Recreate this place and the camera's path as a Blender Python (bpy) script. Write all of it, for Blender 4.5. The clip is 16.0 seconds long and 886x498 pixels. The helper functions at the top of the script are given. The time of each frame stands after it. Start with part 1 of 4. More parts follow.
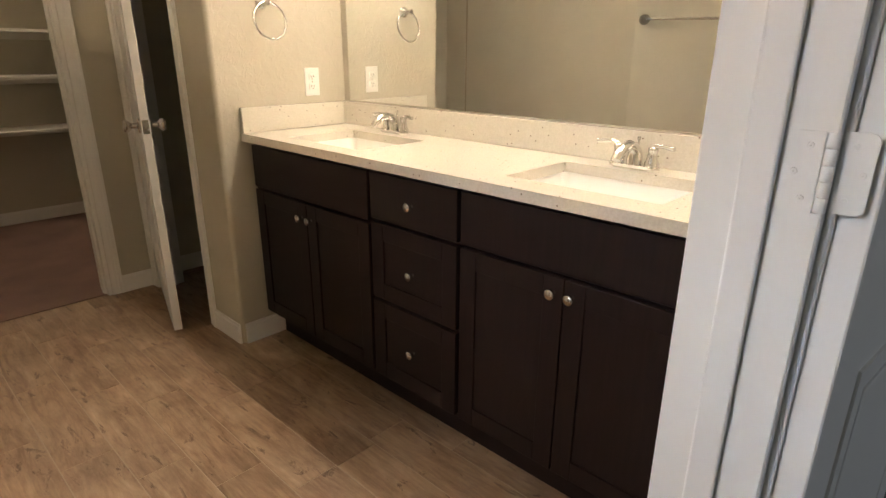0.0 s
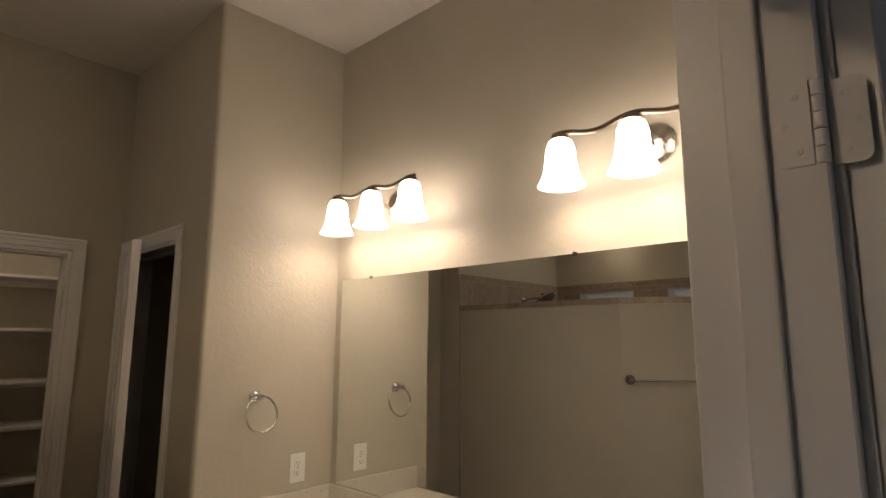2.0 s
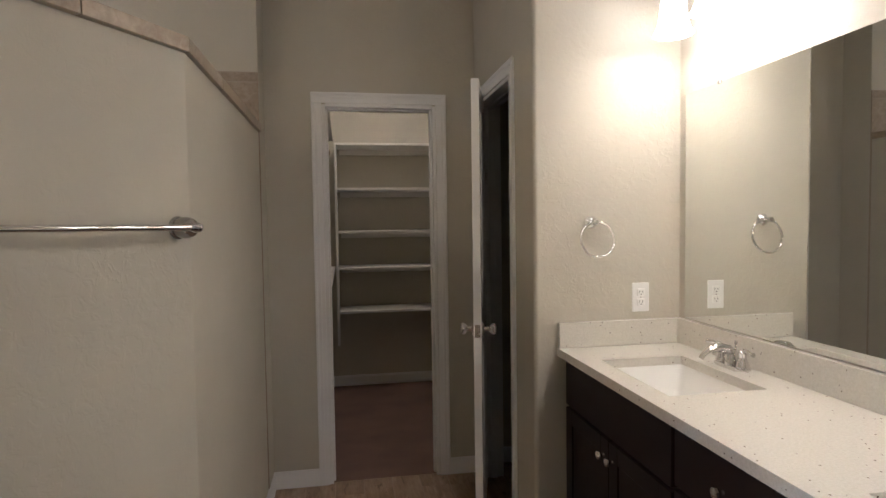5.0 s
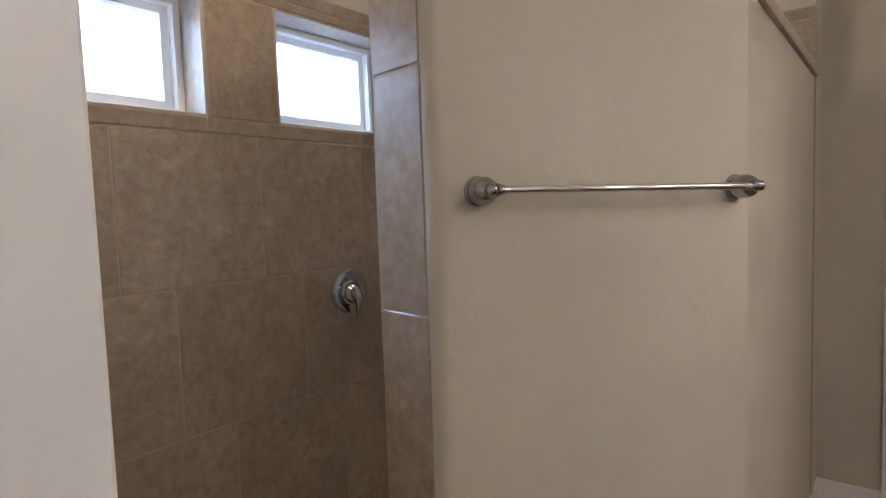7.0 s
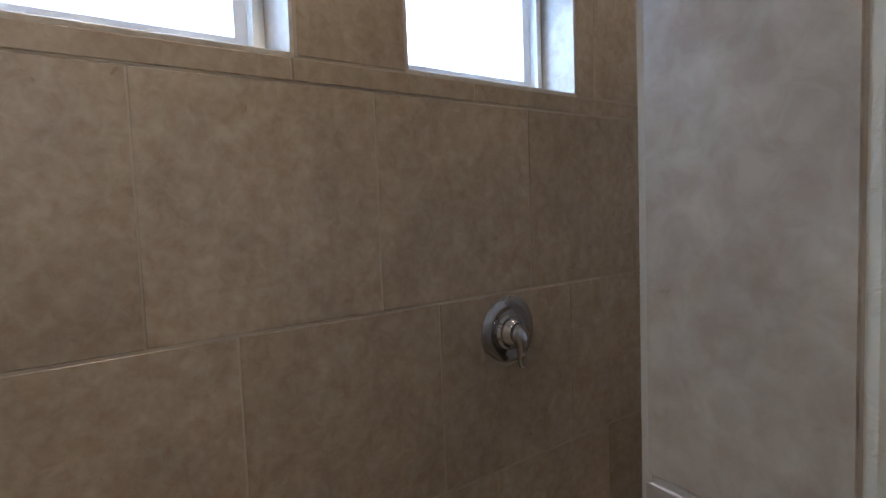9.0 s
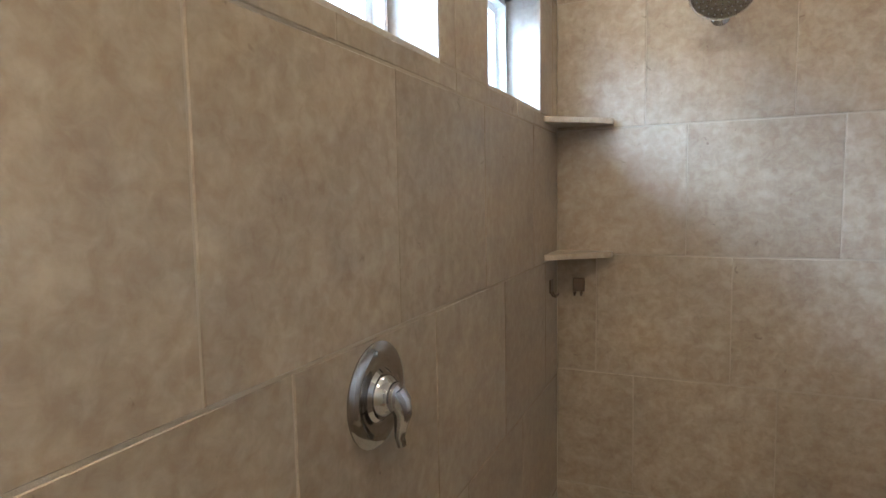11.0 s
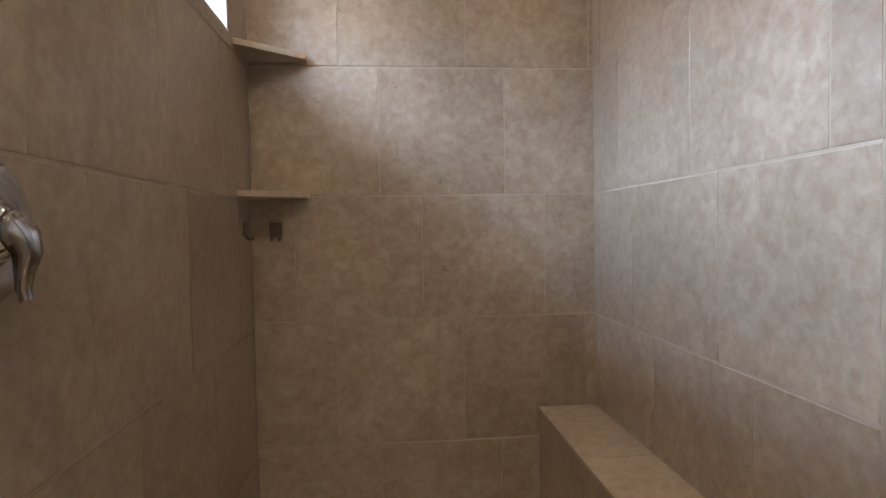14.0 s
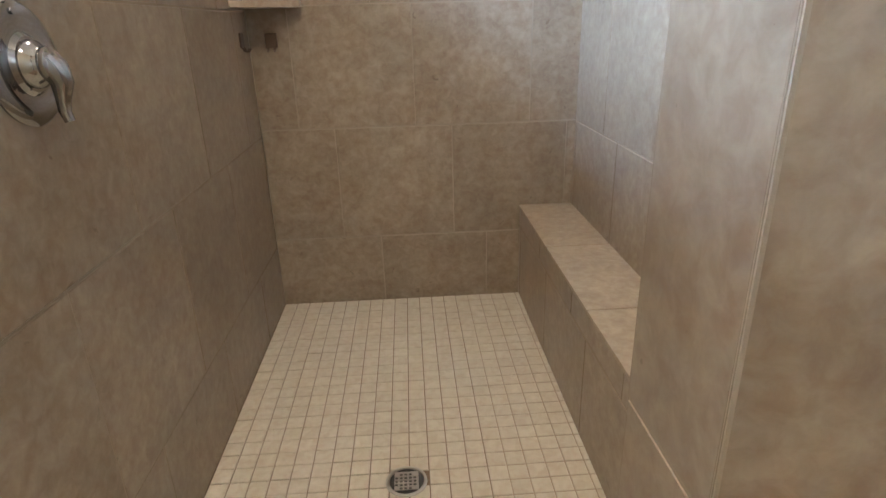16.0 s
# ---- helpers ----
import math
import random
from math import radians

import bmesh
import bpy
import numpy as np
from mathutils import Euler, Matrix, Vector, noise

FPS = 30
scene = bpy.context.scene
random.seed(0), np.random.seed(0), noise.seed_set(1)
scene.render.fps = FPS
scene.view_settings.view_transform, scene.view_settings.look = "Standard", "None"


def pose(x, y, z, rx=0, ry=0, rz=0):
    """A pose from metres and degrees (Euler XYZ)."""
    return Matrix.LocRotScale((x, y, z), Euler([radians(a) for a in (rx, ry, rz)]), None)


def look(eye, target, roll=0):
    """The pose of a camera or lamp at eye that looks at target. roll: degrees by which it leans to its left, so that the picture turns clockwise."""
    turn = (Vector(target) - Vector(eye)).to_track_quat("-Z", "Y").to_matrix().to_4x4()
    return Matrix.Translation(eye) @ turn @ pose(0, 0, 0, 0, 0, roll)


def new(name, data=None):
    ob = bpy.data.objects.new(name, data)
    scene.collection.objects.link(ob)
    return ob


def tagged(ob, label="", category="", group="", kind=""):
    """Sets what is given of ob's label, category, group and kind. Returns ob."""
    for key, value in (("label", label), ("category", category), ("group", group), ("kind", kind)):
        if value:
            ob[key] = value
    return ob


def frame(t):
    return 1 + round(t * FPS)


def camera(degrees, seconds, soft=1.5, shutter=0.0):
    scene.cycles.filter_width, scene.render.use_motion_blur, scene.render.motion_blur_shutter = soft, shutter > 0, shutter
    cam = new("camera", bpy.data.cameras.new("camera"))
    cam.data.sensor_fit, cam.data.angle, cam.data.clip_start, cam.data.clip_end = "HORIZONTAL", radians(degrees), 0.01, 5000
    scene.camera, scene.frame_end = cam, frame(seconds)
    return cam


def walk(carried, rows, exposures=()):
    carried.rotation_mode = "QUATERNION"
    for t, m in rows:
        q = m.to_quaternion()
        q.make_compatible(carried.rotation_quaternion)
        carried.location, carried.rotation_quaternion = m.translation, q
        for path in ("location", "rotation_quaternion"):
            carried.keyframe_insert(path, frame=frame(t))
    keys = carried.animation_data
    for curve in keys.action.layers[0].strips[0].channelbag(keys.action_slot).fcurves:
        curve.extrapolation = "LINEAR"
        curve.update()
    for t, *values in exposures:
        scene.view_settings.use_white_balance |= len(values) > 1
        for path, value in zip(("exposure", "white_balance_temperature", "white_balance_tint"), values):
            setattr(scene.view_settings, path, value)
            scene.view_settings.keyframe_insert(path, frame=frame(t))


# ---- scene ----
cam = camera(75.2, 16.0)
PATH = [
    (0, (-0.018, -0.228, 1.231), (1.347, 1.08, 0.578), 0.3),
    (0.5, (0.02, -0.208, 1.352), (1.37, 1.105, 0.677), -0.0),
    (1, (0.062, -0.201, 1.503), (1.46, 1.18, 1.128), -0.4),
    (1.5, (0.058, -0.202, 1.596), (1.49, 1.194, 1.655), 0.1),
    (2, (0.051, -0.21, 1.619), (1.477, 1.156, 1.94), 0.3),
    (2.5, (0.061, -0.191, 1.517), (1.49, 1.167, 1.854), 0.5),
    (3, (0.062, -0.196, 1.407), (1.496, 1.185, 1.592), 0.4),
    (3.2, (0.07, -0.207, 1.393), (1.494, 1.193, 1.521), 0.2),
    (5.3, (0.36, -0.153, 1.409), (0.406, 1.845, 1.32), -1.5),
    (5.5, (0.403, -0.198, 1.394), (0.253, 1.794, 1.318), -2.0),
    (6, (0.423, -0.252, 1.388), (-0.228, 1.637, 1.293), -2.0),
    (6.5, (0.35, -0.205, 1.378), (-0.657, 1.52, 1.264), -2.0),
    (7, (0.172, -0.069, 1.38), (-1.069, 1.492, 1.237), -2.0),
    (7.5, (0.046, 0.057, 1.374), (-1.342, 1.49, 1.232), -2.0),
    (8, (-0.125, 0.264, 1.392), (-1.615, 1.591, 1.25), -2.1),
    (8.5, (-0.258, 0.359, 1.388), (-1.822, 1.597, 1.249), -2.1),
    (8.7, (-0.335, 0.385, 1.383), (-1.917, 1.603, 1.246), -2.2),
    (10.8, (-0.922, 0.555, 1.428), (-1.886, 2.298, 1.245), -0.7),
    (11, (-0.978, 0.6, 1.399), (-1.797, 2.416, 1.225), -1.0),
    (11.5, (-1.008, 0.683, 1.388), (-1.546, 2.602, 1.224), -1.0),
    (12, (-1.003, 0.704, 1.384), (-1.299, 2.679, 1.281), -1.0),
    (12.5, (-1.007, 0.691, 1.455), (-1.105, 2.689, 1.494), -0.9),
    (13, (-0.977, 0.702, 1.463), (-0.957, 2.682, 1.745), -0.9),
    (13.5, (-0.985, 0.725, 1.203), (-0.864, 2.706, 1.448), -1.1),
    (14, (-0.994, 0.691, 1.062), (-0.814, 2.682, 0.994), -1.0),
    (14.5, (-1.001, 0.654, 0.972), (-0.81, 2.588, 0.499), -1.0),
    (15, (-1.018, 0.621, 0.919), (-0.837, 2.445, 0.117), -1.2),
    (15.5, (-1.019, 0.609, 1.021), (-0.848, 2.409, 0.165), -1.5),
    (16, (-0.908, 0.485, 1.11), (-0.809, 2.345, 0.382), -1.6),
]
walk(cam, [(t, look(eye, target, roll)) for t, eye, target, roll in PATH],
     [(0.0, 0.2, 6700, 16), (0.6, 0.2, 6900, 18), (1.0, -0.35, 7000, 18), (1.5, -1.1, 6900, 20), (2.0, -1.5, 6700, 21), (3.2, -1.35, 6300, 20),
      (5.3, -0.4, 5400, 18), (6.0, -0.1, 5300, 18), (7.0, -0.3, 5600, 19), (8.0, -0.35, 5700, 17), (8.7, -0.45, 5300, 16),
      (10.8, 0.7, 5600, 11), (11.5, 0.6, 5500, 11), (12.0, 0.45, 5500, 13), (12.5, 0.3, 5600, 13), (13.0, 0.05, 6000, 15), (13.5, 0.05, 6200, 18),
      (14.0, 0.2, 6100, 20), (14.5, 0.45, 6500, 18), (15.0, 0.85, 6400, 16), (16.0, 0.85, 5600, 12)])

# ---- light ----
world = bpy.data.worlds.new("world")
scene.world = world
world.use_nodes = True
wn = world.node_tree.nodes
sky = wn.new("ShaderNodeTexSky")
sky.sky_type = "NISHITA"
sky.sun_disc = False
sky.sun_elevation = radians(50)
sky.sun_rotation = radians(60)
world.node_tree.links.new(sky.outputs[0], wn["Background"].inputs[0])
wn["Background"].inputs[1].default_value = 0.1

SKY_POWER = 1120.0     # watts of open sky between the neighbouring roofs and the eaves
BULB_POWER = 4.2      # watts for each vanity bulb
SHADE_GLOW = 22.0
CAN_POWER = 15.0
BEDROOM_POWER = 15.0


def area_lamp(name, m, sx, sy, watts, colour, spread=180, shape="RECTANGLE"):
    d = bpy.data.lights.new(name, "AREA")
    d.shape, d.size, d.size_y, d.energy, d.color = shape, sx, sy, watts, colour
    d.spread = radians(spread)
    ob = new(name, d)
    ob.matrix_world = m
    return ob


def point_lamp(name, at, watts, colour, radius):
    d = bpy.data.lights.new(name, "POINT")
    d.energy, d.color, d.shadow_soft_size = watts, colour, radius
    ob = new(name, d)
    ob.location = at
    return ob


sun_data = bpy.data.lights.new("sun", "SUN")
sun_data.energy, sun_data.angle, sun_data.color = 2.5, radians(0.5), (1.0, 0.95, 0.88)
sun = new("sun", sun_data)
sun.matrix_world = look((6, 4, 9), (0, 0, 0))


# ---- materials ----
def shader(name, colour=(0.5, 0.5, 0.5), rough=0.5, metal=0.0):
    m = bpy.data.materials.new(name)
    m.use_nodes = True
    b = m.node_tree.nodes["Principled BSDF"]
    b.inputs["Base Color"].default_value = (*colour, 1)
    b.inputs["Roughness"].default_value = rough
    b.inputs["Metallic"].default_value = metal
    return m, m.node_tree.nodes, m.node_tree.links, b


def coords(n, l, scale=(1, 1, 1), shift=None):
    """World position, stretched, with an optional shift per piece."""
    g = n.new("ShaderNodeNewGeometry")
    out = g.outputs["Position"]
    if shift:
        o = n.new("ShaderNodeObjectInfo")
        s = n.new("ShaderNodeVectorMath")
        s.operation = "MULTIPLY_ADD"
        s.inputs[1].default_value = (shift, shift * 0.7, shift * 1.3)
        l.new(o.outputs["Random"], s.inputs[0])
        l.new(out, s.inputs[2])
        out = s.outputs[0]
    mp = n.new("ShaderNodeMapping")
    mp.inputs["Scale"].default_value = scale
    l.new(out, mp.inputs[0])
    return mp.outputs[0]


def noise_tex(n, l, vec, scale, detail=4, rough=0.55, distort=0.0):
    t = n.new("ShaderNodeTexNoise")
    t.inputs["Scale"].default_value = scale
    t.inputs["Detail"].default_value = detail
    t.inputs["Roughness"].default_value = rough
    t.inputs["Distortion"].default_value = distort
    l.new(vec, t.inputs["Vector"])
    return t.outputs["Fac"]


def ramp(n, l, fac, stops):
    r = n.new("ShaderNodeValToRGB")
    while len(r.color_ramp.elements) < len(stops):
        r.color_ramp.elements.new(0.5)
    for e, (p, c) in zip(r.color_ramp.elements, stops):
        e.position, e.color = p, (*c, 1)
    l.new(fac, r.inputs[0])
    return r.outputs[0]


def mix(n, l, a, b, fac, mode="MIX"):
    x = n.new("ShaderNodeMix")
    x.data_type, x.blend_type = "RGBA", mode
    for sock, v in ((x.inputs[0], fac), (x.inputs[6], a), (x.inputs[7], b)):
        if isinstance(v, (int, float)):
            sock.default_value = v
        elif isinstance(v, tuple):
            sock.default_value = (*v, 1)
        else:
            l.new(v, sock)
    return x.outputs[2]


def bump(n, l, b, fac, strength, dist):
    x = n.new("ShaderNodeBump")
    x.inputs["Strength"].default_value = strength
    x.inputs["Distance"].default_value = dist
    l.new(fac, x.inputs["Height"])
    l.new(x.outputs[0], b.inputs["Normal"])


def rough_from(n, l, b, fac, low, high):
    r = n.new("ShaderNodeMapRange")
    r.inputs["To Min"].default_value, r.inputs["To Max"].default_value = low, high
    l.new(fac, r.inputs["Value"])
    l.new(r.outputs[0], b.inputs["Roughness"])


def painted(name, colour, rough=0.6, grain=220, relief=0.25, dist=0.0008, vary=0.06):
    m, n, l, b = shader(name, colour, rough)
    v = coords(n, l)
    big = noise_tex(n, l, v, 2.5, 3)
    fine = noise_tex(n, l, v, grain, 3, 0.6)
    dark = tuple(c * (1 - vary) for c in colour)
    light = tuple(min(1, c * (1 + vary * 0.6)) for c in colour)
    l.new(ramp(n, l, big, [(0.3, dark), (0.7, light)]), b.inputs["Base Color"])
    rough_from(n, l, b, fine, rough - 0.08, rough + 0.1)
    bump(n, l, b, fine, relief, dist)
    return m


def textured_wall(name, colour):
    """Wall paint over a knockdown texture of flattened splashes."""
    m, n, l, b = shader(name, colour, 0.6)
    v = coords(n, l)
    big = noise_tex(n, l, v, 2.5, 3)
    splash = noise_tex(n, l, v, 34, 4, 0.6, 0.6)
    fine = noise_tex(n, l, v, 170, 3, 0.6)
    flat = ramp(n, l, splash, [(0.47, (0, 0, 0)), (0.56, (0.85, 0.85, 0.85)), (0.75, (1, 1, 1))])
    l.new(ramp(n, l, big, [(0.3, tuple(c * 0.95 for c in colour)), (0.7, tuple(c * 1.03 for c in colour))]), b.inputs["Base Color"])
    rough_from(n, l, b, fine, 0.52, 0.7)
    bump(n, l, b, mix(n, l, flat, fine, 0.12), 0.24, 0.002)
    return m


WALL = textured_wall("wall_paint", (0.516, 0.478, 0.388))
CEIL = painted("ceiling_paint", (0.76, 0.73, 0.67), 0.8, 90, 0.4, 0.002)
WHITE = painted("trim_paint", (0.82, 0.81, 0.79), 0.34, 60, 0.08, 0.0006, 0.03)
VINYL = painted("white_vinyl", (0.84, 0.85, 0.86), 0.35, 80, 0.05, 0.0004, 0.02)
SHELFPAINT = painted("shelf_paint", (0.78, 0.75, 0.69), 0.45, 70, 0.1, 0.0006, 0.04)
PLASTIC = painted("outlet_plastic", (0.83, 0.82, 0.79), 0.3, 50, 0.03, 0.0003, 0.02)
DARK = painted("dark_slot", (0.03, 0.028, 0.026), 0.6, 60, 0.05, 0.0003)


def tile_material(name, base, light, dark, rough, shift=3.0, pits=0.8, drift=1.0):
    m, n, l, b = shader(name, base, rough)
    v = coords(n, l, (1, 1, 1), shift)
    cloud = noise_tex(n, l, v, 16, 5, 0.58, 0.5)
    flecks = noise_tex(n, l, v, 38, 4, 0.6, 0.5)
    soft = noise_tex(n, l, v, 3.2, 3)
    c = ramp(n, l, cloud, [(0.32, dark), (0.5, base), (0.68, light)])
    c = mix(n, l, c, ramp(n, l, flecks, [(0.36, (dark[0] * 0.92, dark[1] * 0.8, dark[2] * 0.74)), (0.5, base), (0.66, tuple(min(1, k * 1.12) for k in light))]), 0.36)
    c = mix(n, l, c, ramp(n, l, soft, [(0.3, (0.86, 0.84, 0.82)), (0.7, (1.06, 1.05, 1.04))]), drift, "MULTIPLY")
    pit = noise_tex(n, l, v, 26, 3, 0.5, 0.6)
    c = mix(n, l, c, ramp(n, l, pit, [(0.24, (0.62, 0.58, 0.53)), (0.29, (1, 1, 1))]), pits, "MULTIPLY")
    o = n.new("ShaderNodeObjectInfo")
    c = mix(n, l, c, ramp(n, l, o.outputs["Random"], [(0.0, (0.92, 0.91, 0.90)), (1.0, (1.05, 1.05, 1.05))]), drift, "MULTIPLY")
    l.new(c, b.inputs["Base Color"])
    rough_from(n, l, b, cloud, rough - 0.08, rough + 0.12)
    bump(n, l, b, flecks, 0.12, 0.0012)
    return m


TILE = tile_material("stone_look_tile", (0.312, 0.256, 0.196), (0.378, 0.322, 0.254), (0.258, 0.203, 0.153), 0.31)
# the wall tile, lightened and greyed to carry the daylight on the window reveals
DAYLIT_TILE = tile_material("daylit_reveal_tile", (0.42, 0.385, 0.34), (0.48, 0.45, 0.405), (0.37, 0.33, 0.285), 0.4)
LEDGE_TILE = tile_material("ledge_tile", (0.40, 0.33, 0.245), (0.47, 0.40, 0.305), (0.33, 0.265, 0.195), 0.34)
MOSAIC = tile_material("cream_mosaic", (0.62, 0.565, 0.475), (0.66, 0.61, 0.525), (0.57, 0.51, 0.42), 0.38, 9.0, 0.0, 0.3)
GROUT = painted("grout", (0.375, 0.32, 0.255), 0.85, 300, 0.5, 0.001, 0.15)
FLOORGROUT = painted("floor_grout", (0.20, 0.13, 0.078), 0.85, 300, 0.5, 0.001, 0.2)
PLANKGROUT = painted("plank_grout", (0.40, 0.315, 0.23), 0.85, 300, 0.5, 0.001, 0.15)


def plank_material():
    m, n, l, b = shader("wood_look_plank", (0.3, 0.21, 0.14), 0.42)
    streak = noise_tex(n, l, coords(n, l, (1, 0.16, 1), 11.0), 17, 6, 0.66, 1.0)
    fine = noise_tex(n, l, coords(n, l, (1, 0.1, 1), 5.0), 90, 4, 0.65, 0.4)
    patch = noise_tex(n, l, coords(n, l, (1, 0.5, 1), 7.0), 6.5, 5, 0.65, 0.5)
    worn = noise_tex(n, l, coords(n, l, (1, 0.3, 1), 9.0), 24, 5, 0.7, 0.8)
    c = ramp(n, l, streak, [(0.30, (0.175, 0.110, 0.070)), (0.42, (0.29, 0.205, 0.14)), (0.54, (0.375, 0.283, 0.198)), (0.68, (0.48, 0.39, 0.285))])
    c = mix(n, l, c, ramp(n, l, fine, [(0.38, (0.19, 0.115, 0.068)), (0.62, (0.40, 0.285, 0.19))]), 0.3)
    c = mix(n, l, c, (0.085, 0.045, 0.026), ramp(n, l, worn, [(0.33, (0.8, 0.8, 0.8)), (0.41, (0, 0, 0))]))
    c = mix(n, l, c, ramp(n, l, patch, [(0.32, (0.68, 0.62, 0.57)), (0.68, (1.16, 1.13, 1.1))]), 1.0, "MULTIPLY")
    o = n.new("ShaderNodeObjectInfo")
    c = mix(n, l, c, ramp(n, l, o.outputs["Random"], [(0.0, (0.95, 0.92, 0.89)), (1.0, (1.06, 1.03, 1.0))]), 1.0, "MULTIPLY")
    l.new(c, b.inputs["Base Color"])
    rough_from(n, l, b, streak, 0.36, 0.54)
    bump(n, l, b, worn, 0.25, 0.0015)
    return m


PLANK = plank_material()


def espresso_material():
    m, n, l, b = shader("espresso_stained_wood", (0.014, 0.0075, 0.0065), 0.42)
    v = coords(n, l, (1, 1, 0.08), 4.0)
    g = noise_tex(n, l, v, 70, 5, 0.6, 0.4)
    l.new(ramp(n, l, g, [(0.35, (0.0085, 0.0038, 0.0040)), (0.65, (0.0145, 0.0066, 0.0068))]), b.inputs["Base Color"])
    rough_from(n, l, b, g, 0.36, 0.5)
    b.inputs["Specular IOR Level"].default_value = 0.3
    bump(n, l, b, g, 0.08, 0.0005)
    return m


ESPRESSO = espresso_material()


def quartz_material():
    m, n, l, b = shader("speckled_quartz", (0.64, 0.59, 0.5), 0.14)
    v = coords(n, l)
    vo = n.new("ShaderNodeTexVoronoi")
    vo.inputs["Scale"].default_value = 95
    l.new(v, vo.inputs["Vector"])
    big = n.new("ShaderNodeTexVoronoi")
    big.inputs["Scale"].default_value = 38
    l.new(v, big.inputs["Vector"])
    f = noise_tex(n, l, v, 160, 4, 0.7)
    c = ramp(n, l, f, [(0.35, (0.62, 0.585, 0.505)), (0.65, (0.71, 0.675, 0.60))])
    c = mix(n, l, c, (0.22, 0.15, 0.09), ramp(n, l, vo.outputs["Distance"], [(0.03, (0.5, 0.5, 0.5)), (0.07, (0, 0, 0))]))
    c = mix(n, l, c, (0.13, 0.085, 0.055), ramp(n, l, big.outputs["Distance"], [(0.07, (0.95, 0.95, 0.95)), (0.11, (0, 0, 0))]))
    l.new(c, b.inputs["Base Color"])
    bump(n, l, b, f, 0.03, 0.0003)
    return m


QUARTZ = quartz_material()


def metal_material(name, colour, rough, streak=0.06):
    m, n, l, b = shader(name, colour, rough, 1.0)
    f = noise_tex(n, l, coords(n, l), 45, 4, 0.6)
    rough_from(n, l, b, f, max(0.02, rough - streak), rough + streak)
    return m


CHROME = metal_material("chrome", (0.40, 0.40, 0.41), 0.05, 0.02)
POLISHED = metal_material("polished_chrome", (0.74, 0.73, 0.72), 0.07, 0.03)
NICKEL = metal_material("brushed_nickel", (0.62, 0.58, 0.53), 0.26)
BRONZE = metal_material("dark_nickel", (0.30, 0.25, 0.20), 0.32)
STEEL = metal_material("drain_steel", (0.55, 0.53, 0.5), 0.3)
PORCELAIN, _n, _l, _b = shader("sink_porcelain", (0.84, 0.83, 0.79), 0.12)
bump(_n, _l, _b, noise_tex(_n, _l, coords(_n, _l), 20, 2), 0.02, 0.0004)
MIRROR, _n, _l, _b = shader("mirror_silver", (0.88, 0.90, 0.88), 0.012, 1.0)
# chrome darkened so that its colour carries the reflection of a dim room
REFLECTCHROME = metal_material("dark_reflection_chrome", (0.27, 0.265, 0.26), 0.04, 0.02)
BLACKMETAL = metal_material("black_chrome", (0.17, 0.13, 0.11), 0.3)
RUBBER = painted("grey_nozzles", (0.25, 0.26, 0.28), 0.6)


def carpet_material(name, colour):
    m, n, l, b = shader(name, colour, 0.95)
    v = coords(n, l)
    f = noise_tex(n, l, v, 260, 4, 0.7)
    p = noise_tex(n, l, v, 3, 3)
    c = ramp(n, l, f, [(0.3, tuple(k * 0.6 for k in colour)), (0.7, tuple(k * 1.3 for k in colour))])
    c = mix(n, l, c, ramp(n, l, p, [(0.35, (0.85, 0.85, 0.85)), (0.65, (1.1, 1.1, 1.1))]), 1.0, "MULTIPLY")
    l.new(c, b.inputs["Base Color"])
    bump(n, l, b, f, 0.9, 0.006)
    return m


CARPET = carpet_material("brown_carpet", (0.24, 0.145, 0.11))


def glass_material():
    m, n, l, b = shader("rain_glass", (0.97, 0.98, 1.0), 0.3)
    b.inputs["Transmission Weight"].default_value = 1.0
    b.inputs["IOR"].default_value = 1.3
    f = noise_tex(n, l, coords(n, l, (1, 1, 0.35)), 95, 3, 0.5, 0.8)
    bump(n, l, b, f, 0.8, 0.004)
    return m


GLASS = glass_material()


def glow(name, colour, strength):
    m = bpy.data.materials.new(name)
    m.use_nodes = True
    n, l = m.node_tree.nodes, m.node_tree.links
    n.clear()
    e = n.new("ShaderNodeEmission")
    e.inputs[0].default_value, e.inputs[1].default_value = (*colour, 1), strength
    o = n.new("ShaderNodeOutputMaterial")
    l.new(e.outputs[0], o.inputs[0])
    return m


WARM = (1.0, 0.88, 0.72)
SKYGLOW = glow("bright_sky", (0.92, 0.96, 1.0), 2.5)
CANGLOW = glow("recessed_bulb_glow", (1.0, 0.86, 0.66), 30.0)


def shade_material():
    m, n, l, b = shader("lit_opal_glass", (0.85, 0.8, 0.7), 0.3)
    b.inputs["Emission Color"].default_value = (*WARM, 1)
    b.inputs["Emission Strength"].default_value = SHADE_GLOW
    return m


SHADE = shade_material()


# ---- mesh helpers ----
def link_mesh(name, bm, mat, parent=None, smooth=False):
    me = bpy.data.meshes.new(name)
    bmesh.ops.recalc_face_normals(bm, faces=bm.faces)
    bm.to_mesh(me)
    bm.free()
    for m in (mat if isinstance(mat, (list, tuple)) else [mat]):
        me.materials.append(m)
    if smooth:
        me.shade_smooth()
        me.set_sharp_from_angle(angle=radians(40))
    ob = new(name, me)
    ob.parent = parent
    return ob


def part(name, bm, mat, parent, label="", smooth=False):
    ob = link_mesh(name, bm, mat, parent, smooth)
    return tagged(ob, label) if label else ob


def thing(name, bm, mat, label, category, group="", kind="", smooth=False):
    return tagged(link_mesh(name, bm, mat, None, smooth), label, category, group, kind)


def holder(name, at, label, category, group="", kind="", rz=0):
    e = new(name)
    e.empty_display_size = 0.05
    e.matrix_world = pose(*at, 0, 0, rz)
    return tagged(e, label, category, group, kind)


